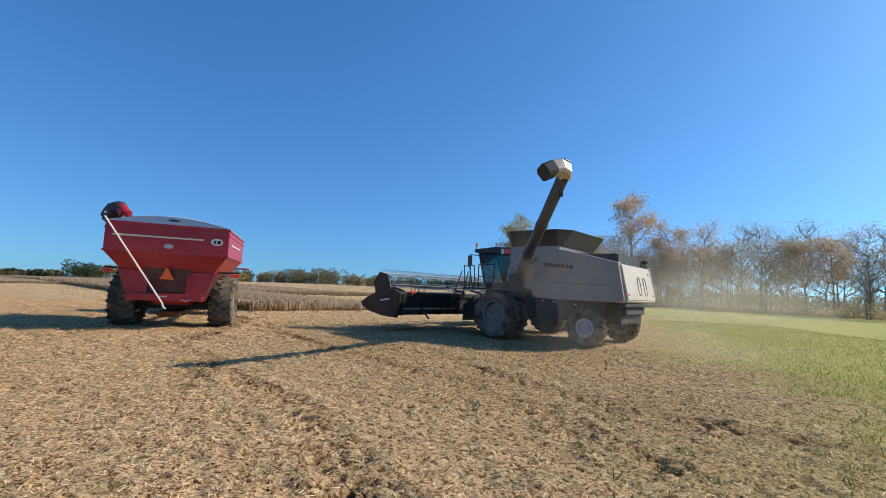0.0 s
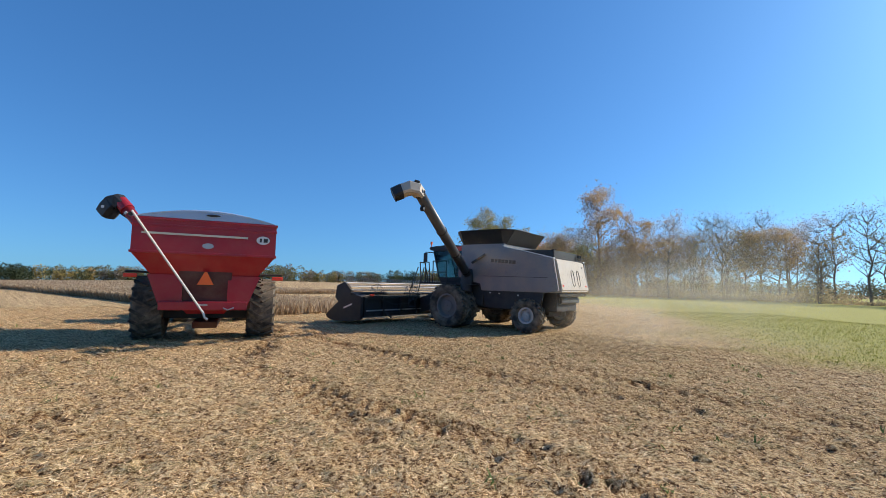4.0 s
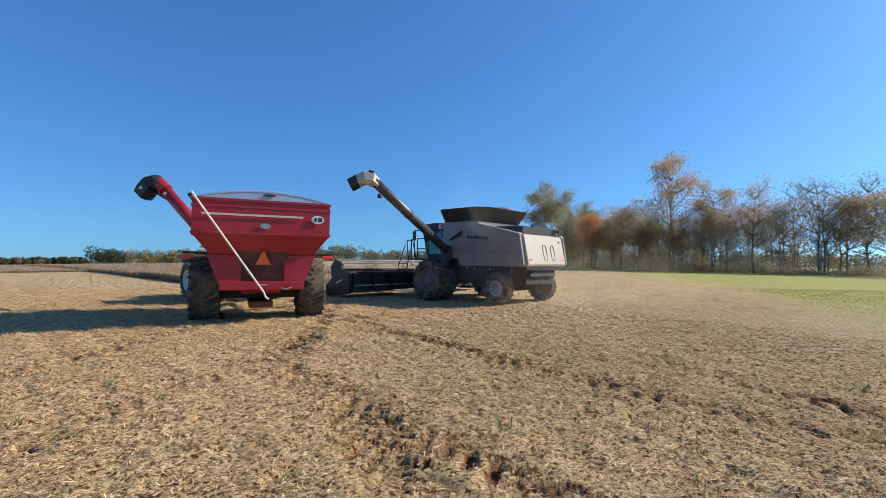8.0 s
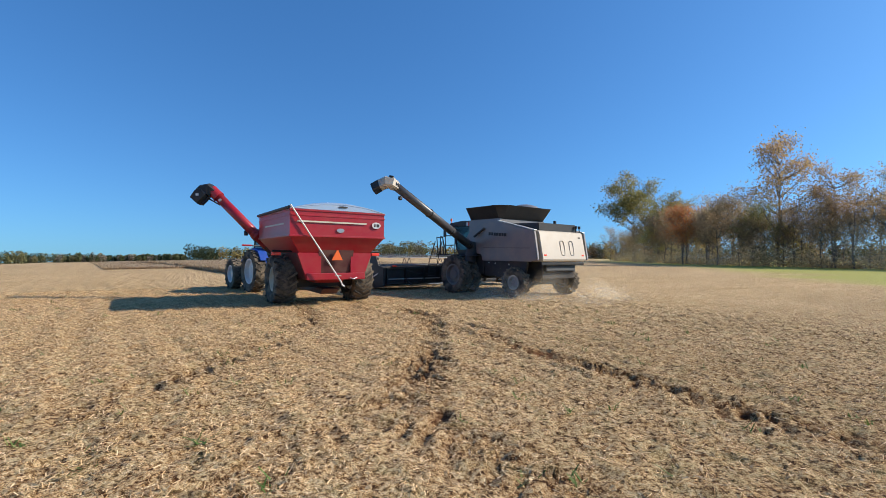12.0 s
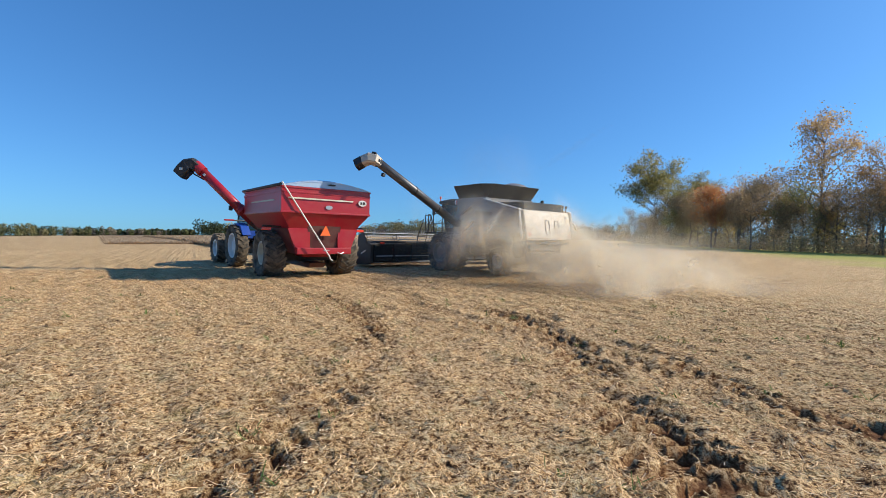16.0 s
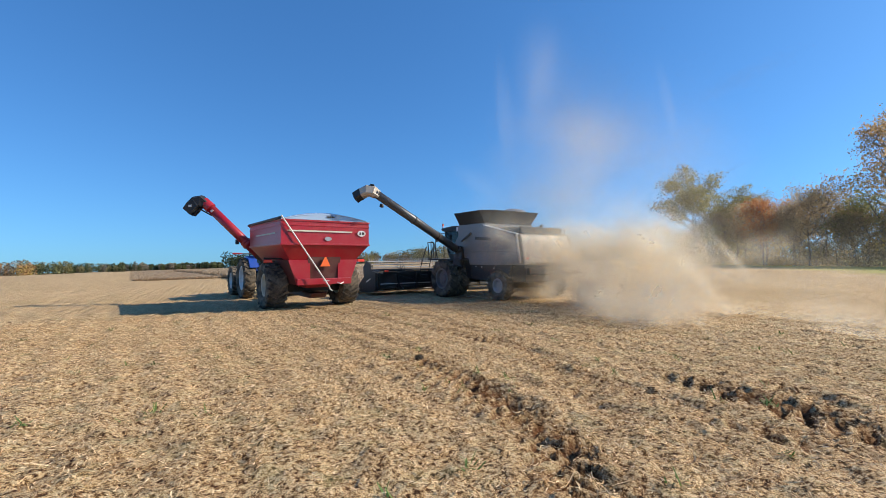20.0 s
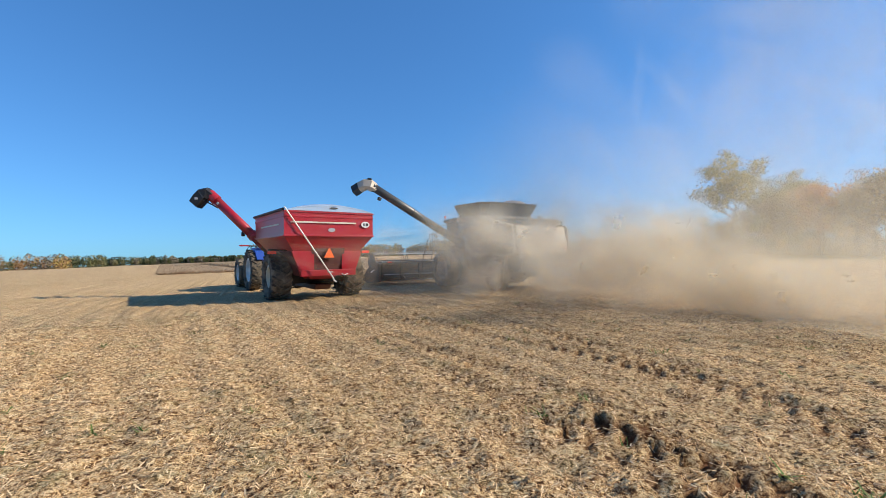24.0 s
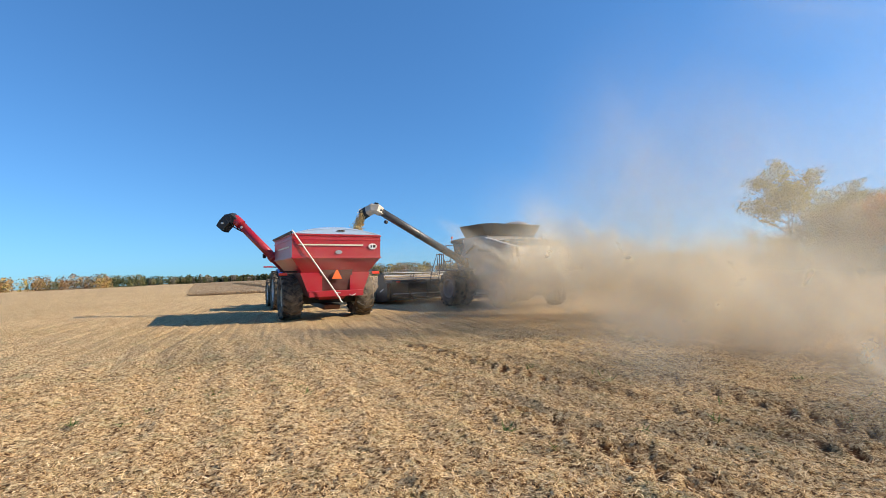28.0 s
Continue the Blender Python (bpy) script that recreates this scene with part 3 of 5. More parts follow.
def crop_mesh(name, a0, a1, b0, b1, seed, stalks, cell=0.6, tall=1.0):
    """Ripe plants: an uneven thatch of tops carried by upright stalks."""
    rng = np.random.default_rng(seed)
    def at(a, b, z):
        return np.stack([a * H_DIR[0] + b * R_DIR[0], a * H_DIR[1] + b * R_DIR[1], z], -1)
    na, nb = max(2, int((a1 - a0) / cell)), max(2, int((b1 - b0) / cell))
    ga, gb = np.meshgrid(np.linspace(a0, a1, na), np.linspace(b0, b1, nb), indexing="ij")
    rim = np.minimum(np.minimum(ga - a0, a1 - ga), np.minimum(gb - b0, b1 - gb))
    gz = 0.36 + rng.normal(0, 0.05, ga.shape) - 0.24 * (rim < 0.01)
    g = at(ga, gb, gz * tall)
    g[..., 2] += lie(g[..., 0], g[..., 1])
    top = np.stack([g[:-1, :-1], g[1:, :-1], g[1:, 1:], g[:-1, 1:]], 2).reshape(-1, 4, 3)
    sa, sb = rng.uniform(a0, a1, stalks), rng.uniform(b0, b1, stalks)
    edge = rng.uniform(0, 1, stalks) < 0.45
    sb = np.where(edge, b0 + rng.uniform(0, 1, stalks) ** 2 * min(3.0, b1 - b0), sb)
    front = rng.uniform(0, 1, stalks) < 0.25
    sa = np.where(front & ~edge, a0 + rng.uniform(0, 1, stalks) ** 2 * min(3.0, a1 - a0), sa)
    h, an, w = rng.uniform(0.26, 0.58, stalks) * tall, rng.uniform(0, math.tau, stalks), rng.uniform(0.015, 0.045, stalks)
    base = at(sa, sb, np.zeros(stalks))
    base[:, 2] = lie(base[:, 0], base[:, 1])
    lean = np.stack([rng.normal(0, 0.10, stalks), rng.normal(0, 0.10, stalks), h], 1)
    s = np.stack([np.cos(an), np.sin(an), rng.normal(0, 0.3, stalks)], 1) * w[:, None]
    stems = np.stack([base - s * 0.4, base + s * 0.4, base + lean + s, base + lean - s], 1)
    return quads(name, np.concatenate([top, stems]), BEANS)


def build_crop():
    tagged(new("standing_soybeans", crop_mesh("standing_soybeans", CROP_END, 140, CROP_B, 45, 2, 60000)), "ripe brown soybeans standing uncut", "crop", kind="stuff")
    tagged(new("standing_soybeans", crop_mesh("standing_soybeans", 68, 140, 4.5, CROP_B - 0.05, 5, 16000, 0.6, 0.5)), "ripe brown soybeans standing uncut across the headland", "crop", kind="stuff")
    tagged(new("far_soybeans", crop_mesh("far_soybeans", 140, 420, 4.5, 60, 3, 20000, 4.0, 0.6)), "far brown field of ripe soybeans", "crop", kind="stuff")
    step = (CROP_END - CROP_A) / 21
    me = crop_mesh("soybean_swath", 0, step, CROP_B, CROP_B + SWATH, 4, 1900, 0.45)
    return [(tagged(new("soybean_swath", me), "strip of ripe soybeans in front of the header", "crop", "swath before the header"), CROP_A + i * step) for i in range(21)]


# ---- trees ----
LEAVES = {"rust": leaf_mat("rust_leaves", (0.32, 0.19, 0.09), (0.48, 0.31, 0.15), (0.62, 0.47, 0.26)), "red": leaf_mat("red_leaves", (0.42, 0.14, 0.06), (0.58, 0.24, 0.09), (0.62, 0.36, 0.15)),
          "olive": leaf_mat("olive_leaves", (0.17, 0.16, 0.06), (0.30, 0.27, 0.10), (0.46, 0.37, 0.15)), "yellow": leaf_mat("yellow_leaves", (0.54, 0.42, 0.12), (0.74, 0.57, 0.17), (0.54, 0.47, 0.16)),
          "green": leaf_mat("green_leaves", (0.22, 0.23, 0.09), (0.36, 0.34, 0.13), (0.52, 0.45, 0.19)), "brown": leaf_mat("brown_leaves", (0.32, 0.22, 0.13), (0.50, 0.37, 0.21), (0.62, 0.48, 0.28))}


def tree(seed, h, spread, leaves, size, mat_name, bare=0.25):
    """Tapered trunk and forking limbs; leaves in loose clusters at the twigs' ends."""
    rng = random.Random(seed)
    bm = bmesh.new()
    tips = []
    def limb(p, d, ln, r, level):
        q = p
        for i in range(3):
            d = (d + Vector((rng.uniform(-1, 1), rng.uniform(-1, 1), rng.uniform(-0.2, 0.7))) * 0.2).normalized()
            e = q + d * ln / 3
            rod(bm, q, e, r * (1 - 0.25 * i), r * (0.75 - 0.25 * i) + 0.012, 5 if level < 2 else 3)
            q = e
            if level < 4 and i > (0 if level < 3 else 1):
                for _ in range(2 if level < 2 else 1):
                    a = rng.uniform(0, math.tau)
                    side = Vector((math.cos(a), math.sin(a), rng.uniform(0.1, 0.8)))
                    limb(q, (d * 0.6 + side * 0.8).normalized(), ln * rng.uniform(0.45, 0.65), r * 0.42, level + 1)
            if level >= 3 or (level == 2 and i == 2):
                tips.append(q.copy())
    q, r = Vector((0, 0, -0.1)), h * 0.0135
    steps = 6
    for i in range(steps):
        e = Vector((rng.uniform(-0.25, 0.25), rng.uniform(-0.25, 0.25), h * 0.86 * (i + 1) / steps))
        rod(bm, q, e, r * (1 - i / (steps + 1)), r * (1 - (i + 1) / (steps + 1)), 8)
        if i >= 1:
            for _ in range(4):
                a = rng.uniform(0, math.tau)
                limb(e, Vector((math.cos(a), math.sin(a), rng.uniform(0.3, 0.9))).normalized(), spread * rng.uniform(0.5, 1.0) * (1.1 - 0.1 * i), r * 0.42, 1)
        q = e
    tips.append(Vector((0, 0, h * 0.95)))
    trunk = mesh_of("trunk", bm, BARK)
    gen = np.random.default_rng(seed)
    pts = np.array([t[:] for t in tips if rng.random() > bare])
    c = pts[gen.integers(0, len(pts), leaves)] + gen.normal(0, 1, (leaves, 3)) * (0.75, 0.75, 0.6)
    a, b = gen.normal(0, 1, (leaves, 3)), gen.normal(0, 1, (leaves, 3))
    a /= np.linalg.norm(a, axis=1)[:, None]
    b = np.cross(a, b)
    b /= np.linalg.norm(b, axis=1)[:, None]
    sz = gen.uniform(0.5, 1.2, (leaves, 1)) * size
    return trunk, quads("crown", np.stack([c - a * sz, c - b * sz * 0.6, c + a * sz, c + b * sz * 0.6], 1), LEAVES[mat_name])


def build_trees():
    kinds = {"sycamore": tree(1, 20.5, 6.6, 6000, 0.20, "rust", 0.03), "round": tree(2, 17.0, 8.6, 11000, 0.25, "olive", 0.0), "maple": tree(3, 12.5, 4.6, 4200, 0.20, "red", 0.03),
             "thin": tree(4, 13.0, 3.8, 2400, 0.13, "rust", 0.15), "bare": tree(5, 14.5, 4.2, 1100, 0.12, "olive", 0.4), "oak": tree(6, 12.5, 4.8, 3600, 0.19, "brown", 0.1),
             "yellow": tree(7, 9.5, 4.0, 4600, 0.19, "yellow", 0.05), "green": tree(8, 11.5, 4.2, 3600, 0.20, "green", 0.05)}
    words = {"sycamore": "tall sycamore with thinning rust-brown autumn leaves", "round": "broad tree with a rounded olive crown", "maple": "maple with orange-red autumn leaves",
             "thin": "slender tree with sparse brown leaves", "bare": "bare grey tree with open branches", "oak": "oak with dull brown leaves", "yellow": "low tree turning yellow",
             "green": "dense dark green tree"}
    made = {}
    def put(kind, x, y, s, turn):
        if kind in made:
            ob = copy_thing(made[kind], pose(x, y, 0, 0, 0, turn))
        else:
            ob = thing("tree", words[kind] + " at the field's edge", "tree", "trees along the field's edge")
            for nm, me in zip(("trunk", "crown"), kinds[kind]):
                k = new(nm, me)
                k.parent = ob
            made[kind] = ob
            ob.matrix_basis = pose(x, y, 0, 0, 0, turn)
        ob.scale = (s, s, s * (0.94 + 0.12 * random.random()))
    put("sycamore", 34.1, 108.9, 1.09, 20)
    put("sycamore", 40.5, 103, 0.78, 140)
    put("round", 14.2, 166.5, 1.28, 0)
    put("round", 22.0, 150, 0.9, 90)
    put("maple", 19.6, 121, 1.0, 30)
    put("oak", 24.5, 113, 1.05, 0)
    line = [(95, 42), (82, 58), (66, 76), (56, 87), (46, 93), (36, 99), (29, 107), (22, 119), (18, 135), (14, 155), (8, 182)]
    pick = ["thin", "bare", "oak", "thin", "yellow", "green", "bare", "oak", "thin", "oak", "thin", "bare", "thin"]
    rng = random.Random(77)
    for i in range(105):
        f = i / 104 * (len(line) - 1)
        k = min(int(f), len(line) - 2)
        f -= k
        x, y = (line[k][j] * (1 - f) + line[k + 1][j] * f for j in (0, 1))
        near = x > 40
        kind = rng.choice(["thin", "bare", "thin", "bare", "bare", "thin", "oak"] if near else pick)
        put(kind, x + rng.uniform(0, 9) * (1 if i % 2 else 0.2), y + rng.uniform(0, 8), rng.uniform(0.55, 1.2) if near else rng.uniform(0.6, 1.05), rng.uniform(0, 360))
    # brush under the trees
    gen = np.random.default_rng(5)
    n = 42000
    f = gen.uniform(0, len(line) - 1.001, n)
    k = f.astype(int)
    L = np.array(line, float)
    c = L[k] + (L[k + 1] - L[k]) * (f - k)[:, None] + gen.normal(0, 1, (n, 2)) * 2.2 + 2.5
    z = np.abs(gen.normal(0, 1, n)) * np.interp(c[:, 0], [35, 50], [2.3, 1.7]) * (0.7 + 0.9 * rand_noise(c[:, 0], c[:, 1], 6.0, 60)) + 0.1
    c = np.column_stack([c, z])
    a, b = gen.normal(0, 1, (n, 3)), gen.normal(0, 1, (n, 3))
    a, b = a / np.linalg.norm(a, axis=1)[:, None] * 0.26, b / np.linalg.norm(b, axis=1)[:, None] * 0.10
    mat = island_mat("brush", ((0.0, (0.24, 0.19, 0.12)), (0.4, (0.42, 0.34, 0.21)), (0.75, (0.52, 0.44, 0.25)), (1.0, (0.58, 0.40, 0.21))), 0.85, 0.45)
    tagged(new("underbrush", quads("underbrush", np.stack([c - a, c - b, c + a, c + b], 1), mat)), "tangled brown brush beneath the trees", "brush", kind="stuff")


def build_far_woods():
    """Woods on the horizon, crown by crown: each stretch has a bearing, a distance, a height and a mixture of tones."""
    tones = {"cedar": ((0.030, 0.045, 0.020), (0.060, 0.075, 0.035)), "green": ((0.07, 0.085, 0.035), (0.15, 0.16, 0.065)), "olive": ((0.15, 0.14, 0.06), (0.28, 0.25, 0.11)),
             "grey": ((0.16, 0.135, 0.10), (0.27, 0.23, 0.17)), "rust": ((0.24, 0.13, 0.06), (0.42, 0.24, 0.10)), "gold": ((0.34, 0.24, 0.07), (0.50, 0.36, 0.11))}
    mats = {k: island_mat("far_" + k, ((0.0, a), (1.0, b)), 0.9, 0.2) for k, (a, b) in tones.items()}
    mixed = ("olive", "grey", "green", "rust", "grey", "olive", "cedar", "gold")
    autumn = ("rust", "rust", "gold", "grey", "green")
    dark = ("cedar", "green", "olive", "cedar", "grey")
    arcs = [(-80, -34, 260, 9, mixed), (-34, 3, 330, 12, mixed), (3, 8.5, 340, 11, ("cedar", "green", "cedar")), (8.5, 18, 370, 10, mixed), (18, 25, 380, 14, ("olive", "grey", "olive", "green")),
            (25, 44, 380, 10.5, mixed), (43.6, 46.6, 360, 12, ("cedar",)), (46.6, 54, 700, 9, dark), (54, 60, 480, 8.0, dark), (59.5, 63, 340, 7.5, ("green", "cedar", "olive", "green")), (62.5, 84, 300, 7.8, autumn), (84, 125, 320, 9, mixed)]
    leaves = {k: [] for k in tones}
    gen = np.random.default_rng(9)
    for a0, a1, dist, h, pick in arcs:
        span = math.radians(a1 - a0) * dist
        for i in range(int(span / (h * 0.085))):
            a = math.radians(gen.uniform(a0, a1))
            d = dist + gen.normal(0, 7)
            x, y = -math.sin(a) * d - 5, math.cos(a) * d + 8
            top, wide = h * gen.uniform(0.55, 1.05), h * gen.uniform(0.22, 0.42)
            n = int(np.clip(60 * wide * top / 9, 90, 330))
            p = gen.normal(0, 1, (n, 3))
            p /= np.linalg.norm(p, axis=1)[:, None]
            p *= gen.uniform(0.35, 1, (n, 1)) ** 0.5
            low = gen.uniform(0, 1, n) < 0.45
            c = np.column_stack([x + p[:, 0] * wide, y + p[:, 1] * wide, np.where(low, gen.uniform(0, 0.55, n) * top, top * (0.62 + 0.38 * p[:, 2]))])
            c[:, 2] += float(lie(np.array(x), np.array(y)))
            e, f = gen.normal(0, 1, (n, 3)), gen.normal(0, 1, (n, 3))
            s = gen.uniform(0.22, 0.6, (n, 1)) * (dist / 360)
            e, f = e / np.linalg.norm(e, axis=1)[:, None] * s, f / np.linalg.norm(f, axis=1)[:, None] * s
            leaves[pick[int(gen.integers(len(pick)))]].append(np.stack([c - e, c - f, c + e, c + f], 1))
    words = {"cedar": "dark evergreen", "green": "dull green", "olive": "olive", "grey": "grey-brown", "rust": "rust-coloured", "gold": "golden"}
    for k, got in leaves.items():
        if got:
            tagged(new("far_woods", quads("far_woods", np.concatenate(got), mats[k])), words[k] + " trees of the distant woods along the horizon", "woods", kind="stuff")

# ---- combine: origin on the ground under the front axle, nose towards +y ----
def oval(bm, at, rx, rz, thick, seg=20, normal="y"):
    ring = []
    for s in (0, 1):
        r = []
        for i in range(seg):
            c, q = math.cos(i * math.tau / seg) * rx, math.sin(i * math.tau / seg) * rz
            r.append((at[0] + c, at[1] + s * thick, at[2] + q) if normal == "y" else (at[0] + s * thick, at[1] + c, at[2] + q))
        ring.append(r)
    return loft(bm, ring)


def build_combine():
    c = thing("combine_harvester", "dusty silver combine harvester with black grain bin and raised header", "combine")
    part("chassis", box(box(bmesh.new(), (2.1, 4.6, 0.75), (0, -1.7, 1.15), 0.04), (2.6, 0.34, 0.34), (0, 0, 0.82), 0.03), DARK, c)
    part("rear_axle", box(box(bmesh.new(), (2.9, 0.22, 0.24), (0, -3.1, 0.62), 0.03), (0.5, 0.5, 0.5), (0, -3.1, 0.85), 0.04), DARK, c)
    side = [(0.02, 2.05), (-0.02, 2.55), (-0.35, 2.95), (-0.95, 3.14), (-2.05, 3.22), (-4.10, 2.73), (-4.30, 1.58), (-3.9, 1.50), (-1.12, 1.50), (-1.05, 1.78), (-0.5, 1.85)]
    for s in (-1, 1):
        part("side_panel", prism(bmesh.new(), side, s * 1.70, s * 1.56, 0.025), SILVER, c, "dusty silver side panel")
        lower = [(-1.15, 1.49), (-3.72, 1.50), (-3.6, 1.0), (-2.5, 0.82), (-1.25, 0.85)]
        part("lower_shield", prism(bmesh.new(), lower, s * 1.62, s * 1.5, 0.02), DARK, c)
        seam = [(-1.2, 2.08), (-3.9, 2.05), (-3.9, 2.035), (-1.2, 2.065)]
        part("panel_seam", prism(bmesh.new(), seam, s * 1.712, s * 1.70), DARK, c)
        bm = bmesh.new()
        for k, (y0, w) in enumerate(((-1.62, 0.115), (-1.78, 0.10), (-1.93, 0.10), (-2.08, 0.12), (-2.24, 0.11), (-2.40, 0.10), (-2.55, 0.12))):
            box(bm, (0.006, w * 1.15, 0.13), (s * 1.716, y0, 2.68 - 0.012 * k), 0)
        part("brand_mark", bm, BLACK, c, "row of dark plain bars")
        part("trim_strip", prism(bmesh.new(), [(-2.0, 3.275), (-4.10, 2.775), (-4.12, 2.74), (-2.05, 3.235)], s * 1.66, s * 1.5, 0.01), WHITE, c)
        bm = pipe(bmesh.new(), [(s * 1.74, -1.30, 2.93), (s * 1.80, -1.10, 2.78), (s * 1.84, -0.75, 2.58)], 0.055)
        part("grab_arm", bm, BLACK, c)
        for y, z in ((-1.5, 1.42), (-1.9, 1.40), (-2.7, 1.36)):
            part("latch", box(bmesh.new(), (0.03, 0.07, 0.05), (s * 1.63, y, z), 0.008), STEEL, c)
    hood = [(-3.55, 2.86), (-4.12, 2.72), (-4.36, 1.58), (-4.28, 1.50), (-3.80, 1.50), (-3.55, 2.0)]
    h = part("rear_hood", prism(bmesh.new(), hood, -1.44, 1.44, 0.03), SILVER_LIT, c, "rear hood in silver paled for sunlight")
    for x in (-0.10, 0.50):
        bm = bmesh.new()
        for k in range(24):
            a, b = k * math.tau / 24, (k + 1) * math.tau / 24
            f = lambda q: (x + 0.13 * math.copysign(abs(math.cos(q)) ** 0.45, math.cos(q)), -4.265 + 0.0615 * math.sin(q), 2.06 + 0.30 * math.copysign(abs(math.sin(q)) ** 0.8, math.sin(q)))
            rod(bm, f(a), f(b), 0.012, seg=6)
        part("vent_rim", bm, AUGER, h)
    for x, z in ((-1.25, 1.75), (1.22, 1.75), (1.15, 2.5)):
        part("tail_lamp", box(bmesh.new(), (0.16, 0.05, 0.09), (x, -4.20 - (2.72 - z) * 0.21 + 0.1, z), 0.015), LAMP_RED if z < 2 else BLACK, h)
    for x in (1.15, 1.38):
        bm = rod(bmesh.new(), (x, -4.02, 2.72), (x, -4.02, 2.92), 0.02)
        part("beacon", rod(bm, (x, -4.02, 2.92), (x, -4.02, 3.03), 0.055), BLACK, h)
    part("bumper", box(bmesh.new(), (2.8, 0.12, 0.12), (0, -4.2, 1.42), 0.02), BLACK, c)
    part("chopper", prism(bmesh.new(), [(-3.4, 1.45), (-4.1, 1.42), (-4.15, 1.12), (-3.8, 0.98), (-3.4, 1.0)], -0.95, 0.95, 0.02), BLACK, c)
    part("engine_deck", prism(bmesh.new(), [(-2.2, 2.6), (-2.2, 3.12), (-3.95, 3.08), (-3.95, 2.6)], -1.25, 1.25, 0.03), BLACK, c)
    part("cooling_screen", box(bmesh.new(), (0.06, 1.3, 0.36), (1.27, -3.15, 2.92), 0.02), DARK, c)
    part("exhaust", rod(bmesh.new(), (1.0, -3.0, 3.1), (1.0, -3.0, 3.3), 0.07), DARK, c)
    # grain bin with flared extensions
    bm = bmesh.new()
    loft(bm, [rect(-1.48, 1.48, -2.0, 0.0, 2.7), rect(-1.48, 1.48, -2.0, 0.0, 3.36)])
    b = part("grain_bin", bm, SILVER, c)
    bm = bmesh.new()
    def cut(x, y0, y1, c, z):
        return [(-x, y0 + c, z), (-x + c, y0, z), (x - c, y0, z), (x, y0 + c, z), (x, y1 - c, z), (x - c, y1, z), (-x + c, y1, z), (-x, y1 - c, z)]
    rings = [cut(1.45, -2.02, 0.0, 0.10, 3.34), cut(1.84, -2.45, 0.26, 0.42, 3.90), cut(1.80, -2.41, 0.22, 0.40, 3.905), cut(1.42, -1.98, -0.04, 0.09, 3.37)]
    part("bin_extension", loft(bm, rings), BLACK, b, "flared black bin extension")
    bm = bmesh.new()
    bmesh.ops.create_uvsphere(bm, u_segments=20, v_segments=8, radius=1.0, matrix=pose(0.75, -1.45, 3.80) @ Matrix.Diagonal((0.8, 0.75, 0.36, 1)))
    part("grain_heap", bm, SILVER, b, "dusty domed bin cover", smooth=True)
    # cab
    cab = part("cab", loft(bmesh.new(), [rect(-0.92, 0.92, 0.16, 1.35, 1.65), rect(-0.95, 0.95, 0.12, 1.55, 2.0)]), BLACK, c)
    part("glass", loft(bmesh.new(), [rect(-0.93, 0.93, 0.22, 1.52, 2.0), rect(-0.9, 0.9, 0.28, 1.85, 3.18)]), GLASS, cab, "tinted greenish cab glass")
    for x in (-0.93, 0.93):
        part("pillar", pipe(bmesh.new(), [(x, 0.25, 2.0), (x * 0.97, 0.30, 3.18)], 0.05), BLACK, cab)
        part("pillar", pipe(bmesh.new(), [(x, 1.54, 2.0), (x * 0.97, 1.87, 3.18)], 0.04), BLACK, cab)
    part("seat", box(box(bmesh.new(), (0.55, 0.5, 0.14), (0, 0.8, 2.15), 0.04), (0.52, 0.14, 0.7), (0, 0.52, 2.5), 0.05), BLACK, cab)
    part("roof", prism(bmesh.new(), [(0.08, 3.18), (0.1, 3.36), (1.0, 3.44), (2.1, 3.36), (2.12, 3.26), (1.9, 3.18)], -1.02, 1.02, 0.05), BLACK, cab)
    part("rear_wall", box(bmesh.new(), (1.9, 0.1, 1.2), (0, 0.1, 2.6), 0.02), SILVER, cab)
    part("model_plate", box(bmesh.new(), (0.012, 0.36, 0.2), (-1.03, 0.42, 3.24), 0), LAMP_RED, cab, "small red and white plate")
    part("model_plate", box(bmesh.new(), (0.014, 0.12, 0.2), (-1.032, 0.66, 3.24), 0), WHITE, cab)
    bm = rod(bmesh.new(), (-0.95, 2.0, 3.38), (-0.95, 2.0, 3.5), 0.02)
    part("beacon", rod(bm, (-0.95, 2.0, 3.48), (-0.95, 2.0, 3.6), 0.05), ORANGE, cab)
    bm = pipe(bmesh.new(), [(-0.95, 1.85, 3.1), (-1.35, 2.0, 3.1), (-1.35, 2.0, 3.0)], 0.018)
    part("mirror", box(bm, (0.05, 0.2, 0.42), (-1.36, 2.0, 2.85), 0.02), BLACK, cab)
    # platform, ladder and rails
    p = part("platform", box(bmesh.new(), (1.2, 1.5, 0.06), (-1.5, 0.95, 1.74), 0.01), DARK, c)
    for pts in ([(-2.1, 0.3, 1.75), (-2.1, 0.3, 2.65), (-2.1, 1.0, 2.65), (-2.1, 1.0, 1.75)], [(-2.1, 0.3, 2.2), (-2.1, 1.0, 2.2)], [(-2.1, 1.15, 1.75), (-2.12, 1.2, 2.6), (-2.12, 1.38, 2.62), (-2.1, 1.4, 1.75)],
                [(-2.05, 1.65, 1.75), (-2.1, 1.7, 2.6), (-1.7, 1.75, 2.6), (-1.5, 1.7, 1.75)], [(-2.15, 1.75, 2.4), (-2.3, 2.05, 1.4), (-2.3, 2.1, 0.75)], [(-1.75, 1.75, 2.4), (-1.9, 2.1, 0.75)]):
        part("handrail", pipe(bmesh.new(), pts, 0.022), DARK, p)
    for k in range(4):
        part("step", box(bmesh.new(), (0.42, 0.16, 0.03), (-2.1, 2.07 - 0.02 * k, 0.7 + 0.28 * k), 0), DARK, p)
